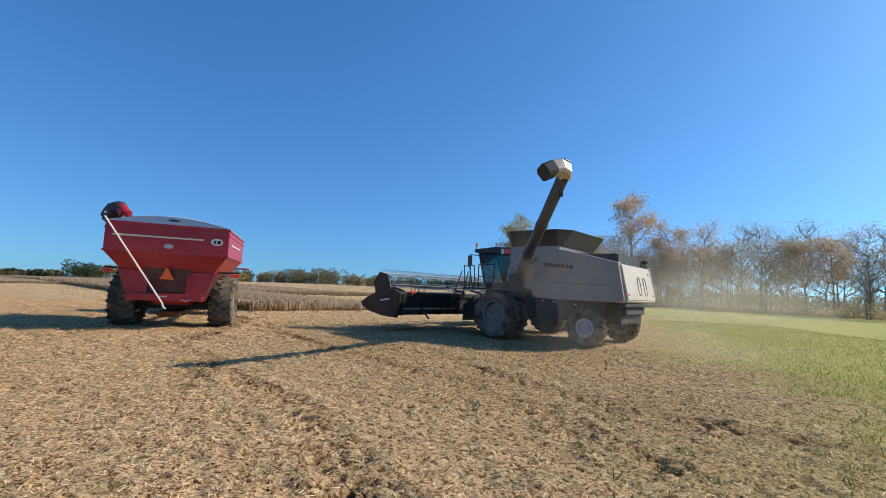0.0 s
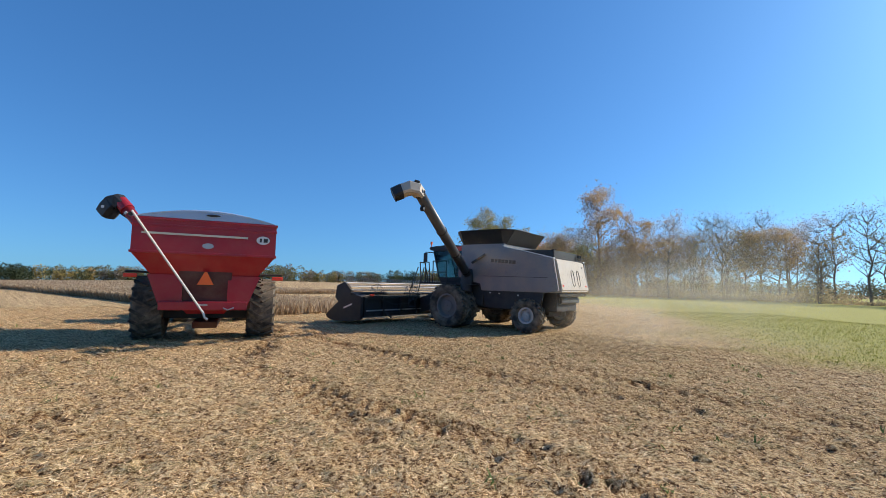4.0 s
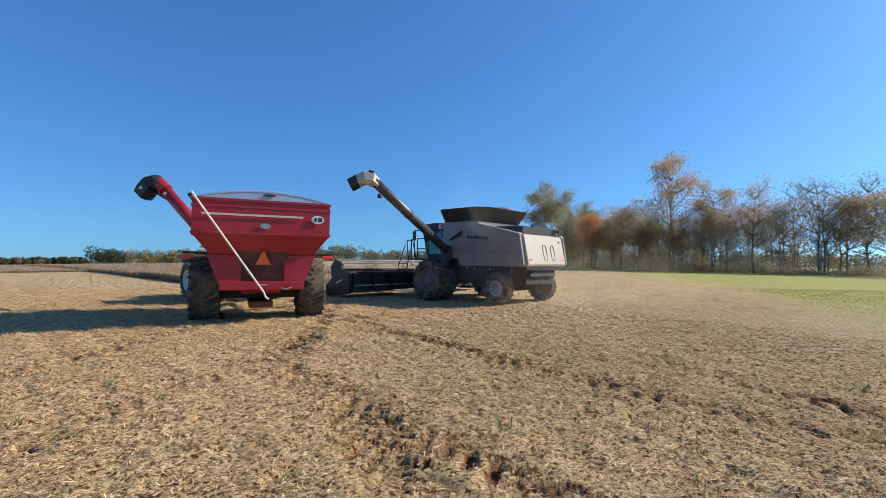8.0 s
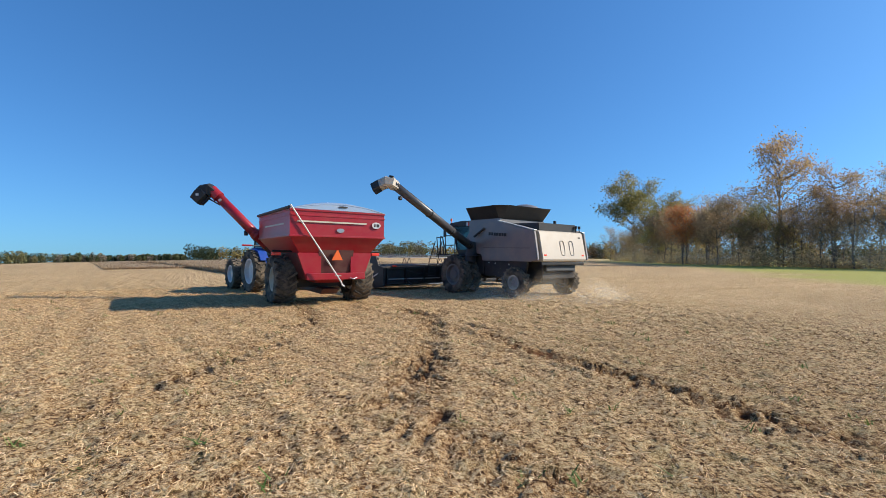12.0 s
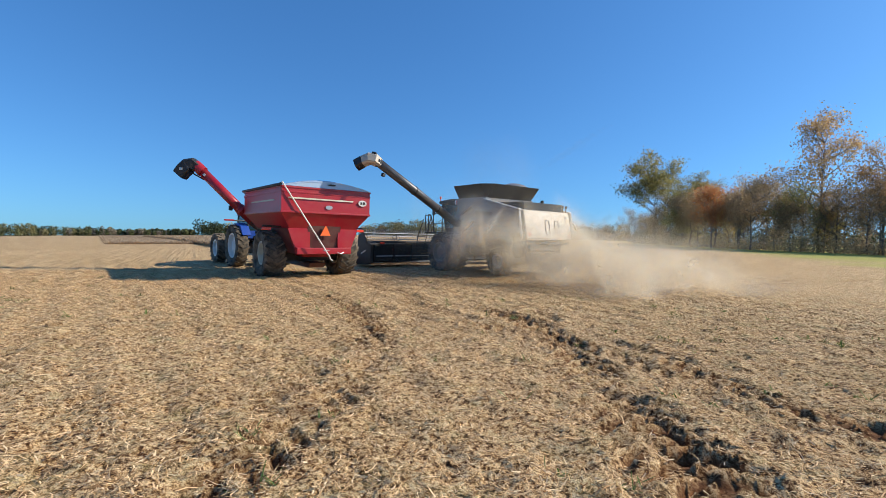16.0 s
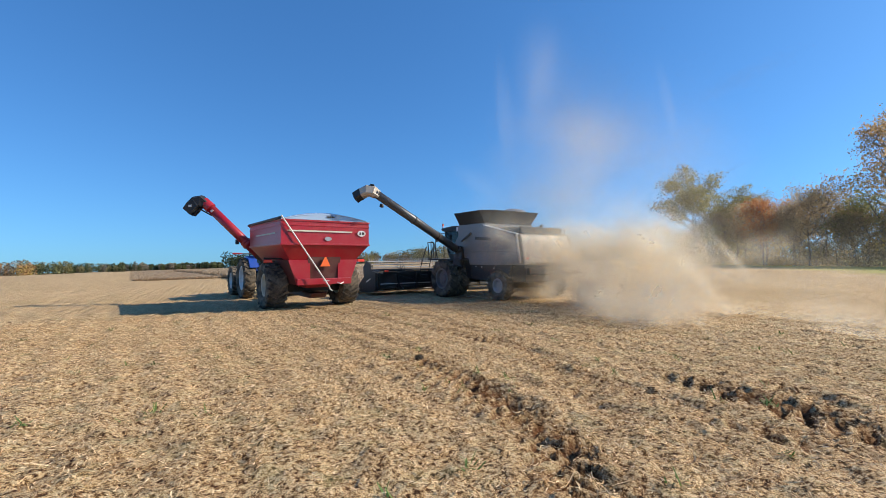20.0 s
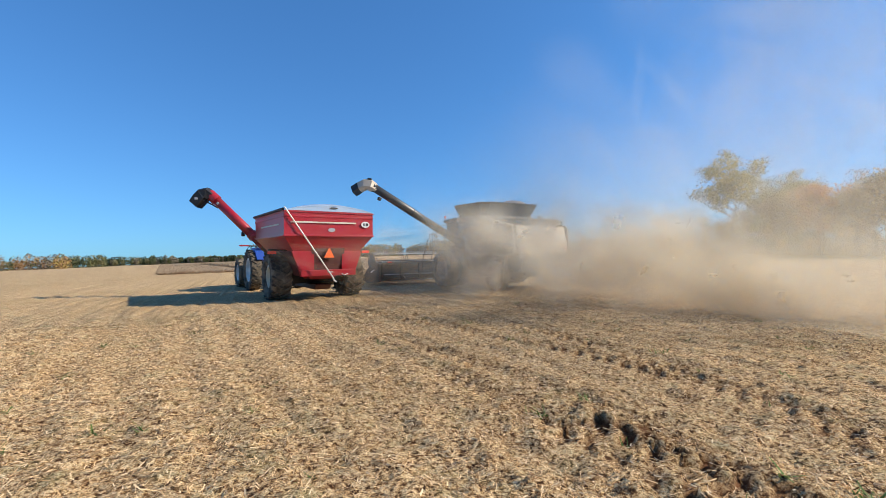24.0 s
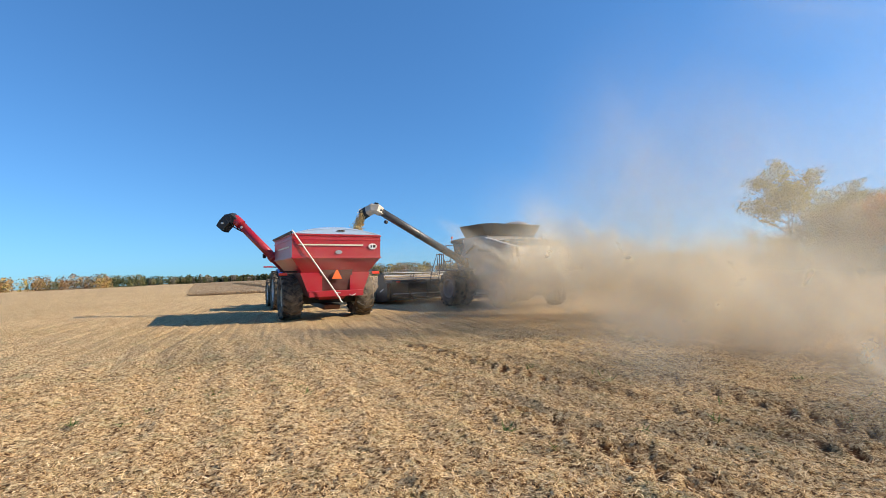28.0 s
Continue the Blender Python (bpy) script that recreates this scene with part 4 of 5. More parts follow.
    part("front_fender", prism(bmesh.new(), [(0.75, 1.5), (0.3, 1.75), (-0.9, 1.75), (-1.0, 1.7), (0.25, 1.69), (0.7, 1.44)], -2.1, -1.3, 0.01), BLACK, c)
    part("fuel_tank", box(bmesh.new(), (0.5, 0.8, 0.9), (-1.35, -0.75, 1.35), 0.06), DARK, c)
    part("feeder_house", prism(bmesh.new(), [(0.6, 1.7), (0.6, 1.0), (2.75, 0.35), (2.75, 1.05)], -0.75, 0.75, 0.02), DARK, c)
    for x in (-2.28, -1.66, 1.66, 2.28):
        wheel(c, (x, 0, 0.86), 0.86, 0.5, 0.47, 20, RIM_DARK, "combine", "large dual drive wheel with worn lugs", -1 if x < 0 else 1)
    for x in (-1.63, 1.63):
        wheel(c, (x, -3.1, 0.63), 0.63, 0.44, 0.30, 18, RIM_GREY, "combine", "small steering wheel", -1 if x < 0 else 1)
    # header, hung at the feeder's hinge
    hinge = (0, 1.2, 1.35)
    hd = new("header")
    hd.parent = c
    tagged(hd, "wide black draper header with toothed reel")
    def hp(name, bm, m, label="", parent=None):
        bmesh.ops.translate(bm, vec=(-hinge[0], -hinge[1], -hinge[2]), verts=bm.verts)
        return part(name, bm, m, parent or hd, label)
    W = 4.55
    hp("back_frame", box(box(box(bmesh.new(), (2 * W, 0.12, 0.16), (0, 2.8, 1.08), 0.02), (2 * W, 0.1, 0.14), (0, 2.8, 0.36), 0.02), (2 * W, 0.04, 0.7), (0, 2.84, 0.7)), DARK)
    for x in np.linspace(-4.3, 4.3, 9):
        hp("frame_leg", box(bmesh.new(), (0.1, 0.14, 0.8), (float(x), 2.72, 0.7), 0.01), BLACK)
    for s in (-1, 1):
        hp("draper_belt", prism(bmesh.new(), [(2.95, 0.42), (2.95, 0.47), (4.15, 0.20), (4.15, 0.15)], s * 0.9, s * (W - 0.15)), CANVAS)
        hp("end_shield", prism(bmesh.new(), [(2.65, 0.22), (2.65, 1.12), (3.0, 1.2), (3.5, 1.12), (4.1, 0.80), (4.5, 0.50), (4.75, 0.30), (4.6, 0.16), (4.2, 0.08), (3.4, 0.10)], s * W, s * (W - 0.14), 0.02), BLACK, "pointed crop divider")
        hp("decal", box(bmesh.new(), (0.012, 0.5, 0.06), (s * (W + 0.004), 3.4, 0.72), 0, (-20, 0, 0)), WHITE)
        hp("reel_arm", pipe(bmesh.new(), [(s * (W - 0.35), 2.8, 1.15), (s * (W - 0.35), 3.9, 1.2)], 0.06), BLACK)
        hp("hydraulic_cylinder", pipe(bmesh.new(), [(s * (W - 0.35), 2.9, 0.8), (s * (W - 0.35), 3.6, 1.12)], 0.035), STEEL)
        hp("hose", pipe(bmesh.new(), [(s * 1.2, 2.72, 1.05), (s * 1.6, 2.66, 0.82), (s * 2.6, 2.66, 0.78), (s * 3.4, 2.70, 1.0)], 0.022), BLACK)
        hp("gauge_wheel_arm", pipe(bmesh.new(), [(s * 3.2, 2.7, 0.5), (s * 3.2, 2.25, 0.28)], 0.04), DARK)
        hp("warning_lamp", box(bmesh.new(), (0.22, 0.05, 0.08), (s * 3.9, 2.70, 1.18), 0.01), LAMP_RED)
        hp("skid_rail", box(bmesh.new(), (3.6, 0.05, 0.05), (s * 2.5, 2.70, 0.55), 0.008), RIM_GREY)
        hp("reel_arm_middle", pipe(bmesh.new(), [(s * 0.6, 2.8, 1.2), (s * 0.6, 3.9, 1.2)], 0.05), BLACK)
    hp("cutter_bar", box(bmesh.new(), (2 * W - 0.2, 0.16, 0.06), (0, 4.22, 0.14), 0.01), STEEL)
    reel = new("reel")
    reel.parent = hd
    reel.location = (0, 3.9 - hinge[1], 1.2 - hinge[2])
    part("reel_shaft", rod(bmesh.new(), (-W + 0.25, 0, 0), (W - 0.25, 0, 0), 0.07), DARK, reel)
    for k in range(6):
        a = k * math.tau / 6
        y, z = 0.46 * math.cos(a), 0.46 * math.sin(a)
        bm = rod(bmesh.new(), (-W + 0.25, y, z), (W - 0.25, y, z), 0.022, seg=6)
        for i in range(66):
            x = -W + 0.35 + i * (2 * W - 0.7) / 65
            rod(bm, (x, y, z), (x, y * 1.25, z * 1.25 - 0.0), 0.014, seg=4)
            rod(bm, (x, y * 1.25, z * 1.25), (x, y * 1.42 + 0.10 * math.sin(a), z * 1.42 - 0.10 * math.cos(a)), 0.012, 0.008, seg=4)
        part("reel_bat", bm, TINE, reel, "bar of steel tines")
    for x in (-W + 0.3, -2.4, 0.0, 2.4, W - 0.3):
        bm = bmesh.new()
        for k in range(6):
            a = k * math.tau / 6
            rod(bm, (x, 0, 0), (x, 0.46 * math.cos(a), 0.46 * math.sin(a)), 0.02, seg=5)
            b2 = (k + 1) * math.tau / 6
            rod(bm, (x, 0.46 * math.cos(a), 0.46 * math.sin(a)), (x, 0.46 * math.cos(b2), 0.46 * math.sin(b2)), 0.015, seg=5)
        part("reel_spider", bm, BLACK, reel)
    for s in (-1, 1):
        bm = bmesh.new()
        ring = [(0.50 * math.cos(k * math.tau / 6), 0.50 * math.sin(k * math.tau / 6)) for k in range(6)]
        prism(bm, ring, s * (W - 0.2), s * (W - 0.16), 0.01)
        part("reel_end_plate", bm, BLACK, reel)
    # unloading auger, pointing to the combine's left from its base
    au = new("unloading_auger")
    au.parent = c
    tagged(au, "long silver unloading auger tube, darkened for shade, with black rubber spout")
    L = 6.05
    part("tube", rod(bmesh.new(), (0.25, 0, 0), (-L, 0, 0), 0.175, 0.155, 24), AUGER, au, smooth=True)
    for x in (-0.35, -1.9, -3.6, -L + 0.15):
        part("tube_ring", rod(bmesh.new(), (x, 0, 0), (x - 0.05, 0, 0), 0.182, seg=20), DARK, au)
    part("elbow_base", rod(bmesh.new(), (0.1, 0, 0.2), (0.1, 0, -0.75), 0.26, seg=18), DARK, au)
    # the spout bends aside from the tube and down
    def chute(stops, m, name, label):
        rings = []
        for at, half, ahead in stops:
            f = Vector(ahead).normalized()
            r = f.cross(Vector((0, 0, 1))).normalized()
            v = r.cross(f)
            rings.append([tuple(Vector(at) + r * a * half + v * b * half) for a, b in ((-1, -0.7), (-0.7, -1), (0.7, -1), (1, -0.7), (1, 0.6), (0.6, 1), (-0.6, 1), (-1, 0.6))])
        part(name, loft(bmesh.new(), rings), m, au, label)
    chute([((-L + 0.15, 0.0, 0.0), 0.165, (-1, 0, 0)), ((-L - 0.04, 0.05, 0.03), 0.185, (-1, 0.5, 0)), ((-L - 0.14, 0.22, 0.0), 0.19, (-0.6, 1, -0.3)), ((-L - 0.19, 0.42, -0.12), 0.175, (-0.3, 1, -0.55))], SILVER_LIT, "spout", "pale curved spout")
    chute([((-L - 0.185, 0.40, -0.11), 0.185, (-0.3, 1, -0.55)), ((-L - 0.23, 0.64, -0.27), 0.18, (-0.3, 1, -0.7))], BLACK, "spout_lip", "black rubber lip")
    part("spout_cap", box(bmesh.new(), (0.30, 0.16, 0.06), (-L - 0.06, 0.06, 0.21), 0.02, (0, 0, 30)), BLACK, au)
    part("work_lamp", box(bmesh.new(), (0.12, 0.12, 0.12), (-L + 0.55, 0, -0.28), 0.02), BLACK, au)
    gr = []
    for k in range(5):
        rng = np.random.default_rng(90 + k)
        n = 900
        ctr = rng.normal(0, 1, (n, 3)) * (0.055 + 0.01 * k, 0.055 + 0.01 * k, 0.14)
        a, b = rng.normal(0, 1, (n, 3)), rng.normal(0, 1, (n, 3))
        a, b = a / np.linalg.norm(a, axis=1)[:, None] * 0.025, b / np.linalg.norm(b, axis=1)[:, None] * 0.025
        ob = new("falling_grain", quads("falling_grain", np.stack([ctr - a, ctr - b, ctr + a, ctr + b], 1), GRAIN))
        ob.parent = au
        gr.append(tagged(ob, "stream of tan soybeans", kind="stuff"))
    return c, hd, reel, au, gr


# ---- grain cart: origin on the ground between its wheels ----
def build_cart():
    k = thing("grain_cart", "red grain cart with rolled pale tarp, auger and lug tyres", "grain cart")
    bm = bmesh.new()
    rings = [rect(-0.45, 0.45, -0.6, 1.6, 0.75), rect(-1.63, 1.63, -1.55, 2.70, 2.30), rect(-1.63, 1.63, -1.55, 2.70, 3.16), rect(-1.58, 1.58, -1.50, 2.65, 3.16), rect(-1.58, 1.58, -1.50, 2.65, 2.32), rect(-0.4, 0.4, -0.5, 1.5, 0.9)]
    h = part("hopper", loft(bm, rings), RED, k, "glossy red hopper with sloping sides")
    bm = bmesh.new()
    for z, d in ((2.32, 0.05), (3.14, 0.05), (2.98, 0.025)):
        for x in (-1.63, 1.63):
            box(bm, (d * 1.2, 4.3, 0.06), (x, 0.575, z), 0.01)
        box(bm, (3.3, d * 1.2, 0.06), (0, -1.55, z), 0.01)
        box(bm, (3.3, d * 1.2, 0.06), (0, 2.70, z), 0.01)
    part("rim_rail", bm, RED, h)
    for s in (-1, 1):
        part("side_stripe", box(bmesh.new(), (0.012, 2.6, 0.05), (s * 1.640, 0.4, 2.72), 0), CREAM, h)
        # rear pillars between hopper and bumper
        pts = [(s * 1.30, 1.78), (s * 0.98, 0.90), (s * 0.52, 0.90), (s * 0.52, 1.78)]
        bm = bmesh.new()
        loft(bm, [[(x, -1.26, z) for x, z in pts], [(x, -1.12, z) for x, z in pts]])
        part("rear_pillar", bm, RED, k)
        bm = bmesh.new()
        loft(bm, [[(s * 1.30, -1.2, 1.78), (s * 0.98, -1.2, 0.9), (s * 0.98, 2.0, 0.9), (s * 1.30, 2.2, 1.78)], [(s * 1.22, -1.2, 1.78), (s * 0.90, -1.2, 0.9), (s * 0.90, 2.0, 0.9), (s * 1.22, 2.2, 1.78)]])
        part("skirt_plate", bm, RED_SHADED, k)
        b2 = box(bmesh.new(), (0.30, 0.06, 0.10), (s * 1.78, -0.55, 1.74), 0.015)
        part("marker_lamp", b2, LAMP_RED, k, "orange-red marker lamp")
        part("lamp_arm", pipe(bmesh.new(), [(s * 1.2, -0.5, 1.82), (s * 1.9, -0.5, 1.84)], 0.03), BLACK, k)
        wheel(k, (s * 1.40, 0.35, 0.86), 0.86, 0.74, 0.42, 18, CREAM, "cart", "wide lug tyre on a cream rim", -1 if s < 0 else 1)
    part("rear_panel", loft(bmesh.new(), [[(-0.55, -1.16, 0.95), (0.55, -1.16, 0.95), (0.62, -1.30, 1.95), (-0.62, -1.30, 1.95)], [(-0.55, -0.9, 0.95), (0.55, -0.9, 0.95), (0.62, -1.1, 1.95), (-0.62, -1.1, 1.95)]]), RED_SHADED, k, "centre panel in red darkened for shade")
    part("bumper", box(bmesh.new(), (2.02, 0.16, 0.22), (0, -1.28, 1.0), 0.02), RED, k)
    part("axle", box(bmesh.new(), (2.6, 0.3, 0.3), (0, 0.35, 0.72), 0.03), DARK, k)
    part("cross_auger_tray", prism(bmesh.new(), [(-0.8, 0.55), (1.8, 0.55), (1.9, 0.4), (-0.6, 0.36)], -0.3, 0.3, 0.02), RED_SHADED, k)
    part("tongue", loft(bmesh.new(), [rect(-0.55, 0.55, 1.6, 1.7, 0.5), rect(-0.55, 0.55, 1.6, 1.7, 0.8)]), DARK, k)
    part("tongue_beam", pipe(bmesh.new(), [(-0.5, 1.7, 0.65), (0, 4.9, 0.55)], 0.09), RED_SHADED, k)
    part("tongue_beam", pipe(bmesh.new(), [(0.5, 1.7, 0.65), (0, 4.9, 0.55)], 0.09), RED_SHADED, k)
    # tarp bowed across the hopper
    bm = bmesh.new()
    n = 16
    rings = []
    for y in (-1.58, -1.3, 0.5, 2.3, 2.72):
        rise = 0.24 if y in (-1.58, 2.72) else 0.30
        rings.append([(x, y, 3.17 + rise * (1 - (x / 1.66) ** 2)) for x in np.linspace(-1.66, 1.66, n)] + [(x, y, 3.15 + (rise - 0.02) * (1 - (x / 1.66) ** 2)) for x in np.linspace(1.66, -1.66, n)])
    part("tarp", loft(bm, rings), TARP, k, "bowed pale tarp cover", smooth=False)
    for y in (-1.57, 2.71):
        bm = bmesh.new()
        arc = [(x, 3.16 + 0.235 * (1 - (x / 1.66) ** 2)) for x in np.linspace(-1.6, 1.6, n)]
        loft(bm, [[(x, y, z) for x, z in arc], [(x, y + 0.02, z) for x, z in arc]])
        part("tarp_end", bm, TARP, k)
    part("tarp_badge", oval(bmesh.new(), (0.1, -1.595, 3.30), 0.16, 0.03, 0.012), DARK, k)
    part("tarp_roll", rod(bmesh.new(), (-1.67, -1.6, 3.2), (-1.67, 2.75, 3.2), 0.05), BLACK, k)
    part("tarp_handle", pipe(bmesh.new(), [(-1.64, -1.64, 3.28), (0.02, -1.66, 0.84), (0.05, -1.68, 0.74), (0.13, -1.68, 0.68)], 0.026), STRUT, k, "white tarp crank pole")
    part("crank_clip", box(bmesh.new(), (0.22, 0.05, 0.04), (-0.02, -1.5, 1.03), 0.01), STEEL, k)
    part("safety_chain", pipe(bmesh.new(), [(0.45, -1.38, 0.95), (0.55, -1.42, 0.90), (0.7, -1.38, 0.96)], 0.018), STEEL, k)
    bm = bmesh.new()
    loft(bm, [[(-0.19, -1.36, 1.54), (0.19, -1.36, 1.54), (0.025, -1.39, 1.87), (-0.025, -1.39, 1.87)], [(-0.19, -1.335, 1.54), (0.19, -1.335, 1.54), (0.025, -1.365, 1.87), (-0.025, -1.365, 1.87)]])
    part("warning_triangle", bm, ORANGE, k, "orange slow vehicle triangle")
    part("rear_stripe", box(bmesh.new(), (2.36, 0.012, 0.05), (-0.24, -1.588, 2.78), 0), CREAM, h)
    em = part("emblem", oval(bmesh.new(), (1.31, -1.60, 2.74), 0.165, 0.11, 0.012), WHITE, h, "white oval emblem with dark bars")
    bm = box(bmesh.new(), (0.05, 0.008, 0.10), (1.25, -1.606, 2.74))
    box(bm, (0.10, 0.008, 0.10), (1.37, -1.606, 2.74))
    part("emblem_mark", bm, BLACK, em)
    part("badge", oval(bmesh.new(), (0.02, -1.585, 2.52), 0.13, 0.07, 0.012), STEEL, h, "small grey oval badge")
    # unloading auger, leaning out and ahead of the front left corner
    foot, tip = Vector((-1.22, 2.86, 1.98)), Vector((-3.02, 4.14, 4.14))
    run = (tip - foot).normalized()
    on = lambda q: tuple(foot + (tip - foot) * q)
    a = part("auger", rod(bmesh.new(), on(0), on(1), 0.185, 0.185, 24), RED, k, "red folding auger tube", smooth=True)
    part("auger_ring", rod(bmesh.new(), on(0.20), on(0.235), 0.225, seg=20), RED, a)
    part("auger_ring", rod(bmesh.new(), on(0.245), on(0.27), 0.215, seg=20), RED, a)
    part("lower_auger", rod(bmesh.new(), (0.1, 2.3, 0.9), on(0.03), 0.2, seg=18), RED_SHADED, a)
    part("auger_cap", rod(bmesh.new(), on(0.92), on(1.06), 0.225, 0.205, 20), RED, a)
    out = Vector((run.x, run.y, 0)).normalized()
    wide = Vector((-out.y, out.x, 0))
    bm = bmesh.new()
    rings = []
    for fwd, up, half, q in ((0.02, -0.02, 0.20, 44), (0.20, 0.12, 0.25, 10), (0.38, 0.06, 0.28, -32), (0.56, -0.12, 0.28, -46), (0.72, -0.32, 0.26, -48)):
        c = tip + out * fwd + Vector((0, 0, up))
        e = -out * math.sin(radians(q)) + Vector((0, 0, math.cos(radians(q))))
        rings.append([tuple(c + wide * w * half + e * v * half) for w, v in ((-1, -0.7), (-0.5, -1), (0.5, -1), (1, -0.7), (1, 0.7), (0.5, 1), (-0.5, 1), (-1, 0.7))])
    part("auger_hood", loft(bm, rings), BLACK, a, "black rubber auger hood")
    part("hood_plate", box(bmesh.new(), (0.12, 0.02, 0.09), tuple(tip + out * 0.55 + wide * 0.285 + Vector((0, 0, -0.1))), 0, (0, 0, math.degrees(math.atan2(out.y, out.x)))), WHITE, a)
    part("auger_sticker", box(bmesh.new(), (0.10, 0.02, 0.09), tuple(Vector(on(0.86)) + wide * 0.19), 0, (0, 45, math.degrees(math.atan2(out.y, out.x)))), WHITE, a)
    part("hood_hinge", pipe(bmesh.new(), [tuple(Vector(on(0.90)) + Vector((0, 0, -0.26))), tuple(Vector(on(0.98)) + Vector((0, 0, -0.34))), tuple(tip + out * 0.25 + Vector((0, 0, -0.22)))], 0.028), BLACK, a)
    part("auger_lamp", box(bmesh.new(), (0.14, 0.14, 0.2), tuple(Vector(on(0.42)) + Vector((0.0, 0, -0.34))), 0.03), BLACK, a)
    part("lamp_bracket", pipe(bmesh.new(), [tuple(Vector(on(0.42)) + Vector((0, 0, -0.14))), tuple(Vector(on(0.42)) + Vector((0, 0, -0.28)))], 0.02), BLACK, a)
    return k


# ---- tractor: origin on the ground under its rear axle ----
def build_tractor():
    t = thing("tractor", "blue farm tractor with white rims pulling the grain cart", "tractor")
    part("chassis", box(box(bmesh.new(), (0.7, 3.2, 0.55), (0, 1.3, 0.85), 0.05), (2.2, 0.3, 0.3), (0, 0, 0.95), 0.04), DARK, t)
    part("hood", loft(bmesh.new(), [rect(-0.42, 0.42, 1.0, 3.5, 1.15), rect(-0.45, 0.45, 1.0, 3.55, 1.4), rect(-0.36, 0.36, 1.0, 3.2, 1.62)]), BLUE, t, "glossy blue hood")
    part("front_weight", box(bmesh.new(), (0.8, 0.35, 0.5), (0, 3.6, 0.85), 0.04), BLACK, t)
    cab = part("cab", loft(bmesh.new(), [rect(-0.75, 0.75, -0.5, 0.95, 1.3), rect(-0.8, 0.8, -0.55, 1.05, 1.65)]), BLUE, t)
    part("glass", loft(bmesh.new(), [rect(-0.78, 0.78, -0.52, 1.02, 1.65), rect(-0.72, 0.72, -0.4, 0.85, 2.35)]), GLASS, cab)
    part("roof", loft(bmesh.new(), [rect(-0.8, 0.8, -0.55, 0.95, 2.35), rect(-0.72, 0.72, -0.45, 0.85, 2.48)]), BLUE, cab)
    for x in (-0.76, 0.76):
        for y in (-0.48, 0.95):
            part("pillar", pipe(bmesh.new(), [(x, y, 1.6), (x * 0.95, y * 0.9, 2.36)], 0.04), BLACK, cab)
    for s in (-1, 1):
        fender = [(-0.9, 1.45), (-0.55, 1.85), (0.1, 2.0), (0.75, 1.85), (0.7, 1.78), (0.1, 1.92), (-0.5, 1.77), (-0.83, 1.42)]
        part("fender", prism(bmesh.new(), fender, s * 1.12, s * 0.75, 0.01), BLUE, t, "blue rear fender")
        part("warning_arm", pipe(bmesh.new(), [(s * 0.8, -0.5, 2.08), (s * 1.75, -0.55, 2.1)], 0.03), BLACK, t)
        part("warning_lamp", box(bmesh.new(), (0.42, 0.06, 0.07), (s * 1.6, -0.58, 2.1), 0.02), RED, t)
        wheel(t, (s * 1.1, 0, 0.95), 0.95, 0.52, 0.56, 20, WHITE, "tractor", "tall rear tractor tyre on a white rim", -1 if s < 0 else 1)
        wheel(t, (s * 1.05, 2.75, 0.74), 0.74, 0.45, 0.42, 18, WHITE, "tractor", "front tractor tyre on a white rim", -1 if s < 0 else 1)
    return t

# ---- dust ----
DUST = dust_mat("field_dust", 0.33)
HAZE = dust_mat("thin_dust", 0.07)
HANG = dust_mat("hanging_dust", 0.085)
HANGING = []


def puff_mesh(name, seed, sheets, spread, size, mat):
    """A cloud of soft round sheets, turned every way."""
    rng = np.random.default_rng(seed)
    c = rng.normal(0, 0.42, (sheets, 3)) * spread
    a, b = rng.normal(0, 1, (sheets, 3)), rng.normal(0, 1, (sheets, 3))
    a /= np.linalg.norm(a, axis=1)[:, None]
    b = np.cross(a, b)
    b /= np.linalg.norm(b, axis=1)[:, None]
    s = rng.uniform(0.6, 1.1, (sheets, 1)) * size
    a, b = a * s, b * s
    me = quads(name, np.stack([c - a - b, c + a - b, c + a + b, c - a + b], 1), mat)
    uv = me.uv_layers.new(name="disc")
    uv.data.foreach_set("uv", np.tile(np.array([-1, -1, 1, -1, 1, 1, -1, 1], dtype=np.float32), sheets))
    return me


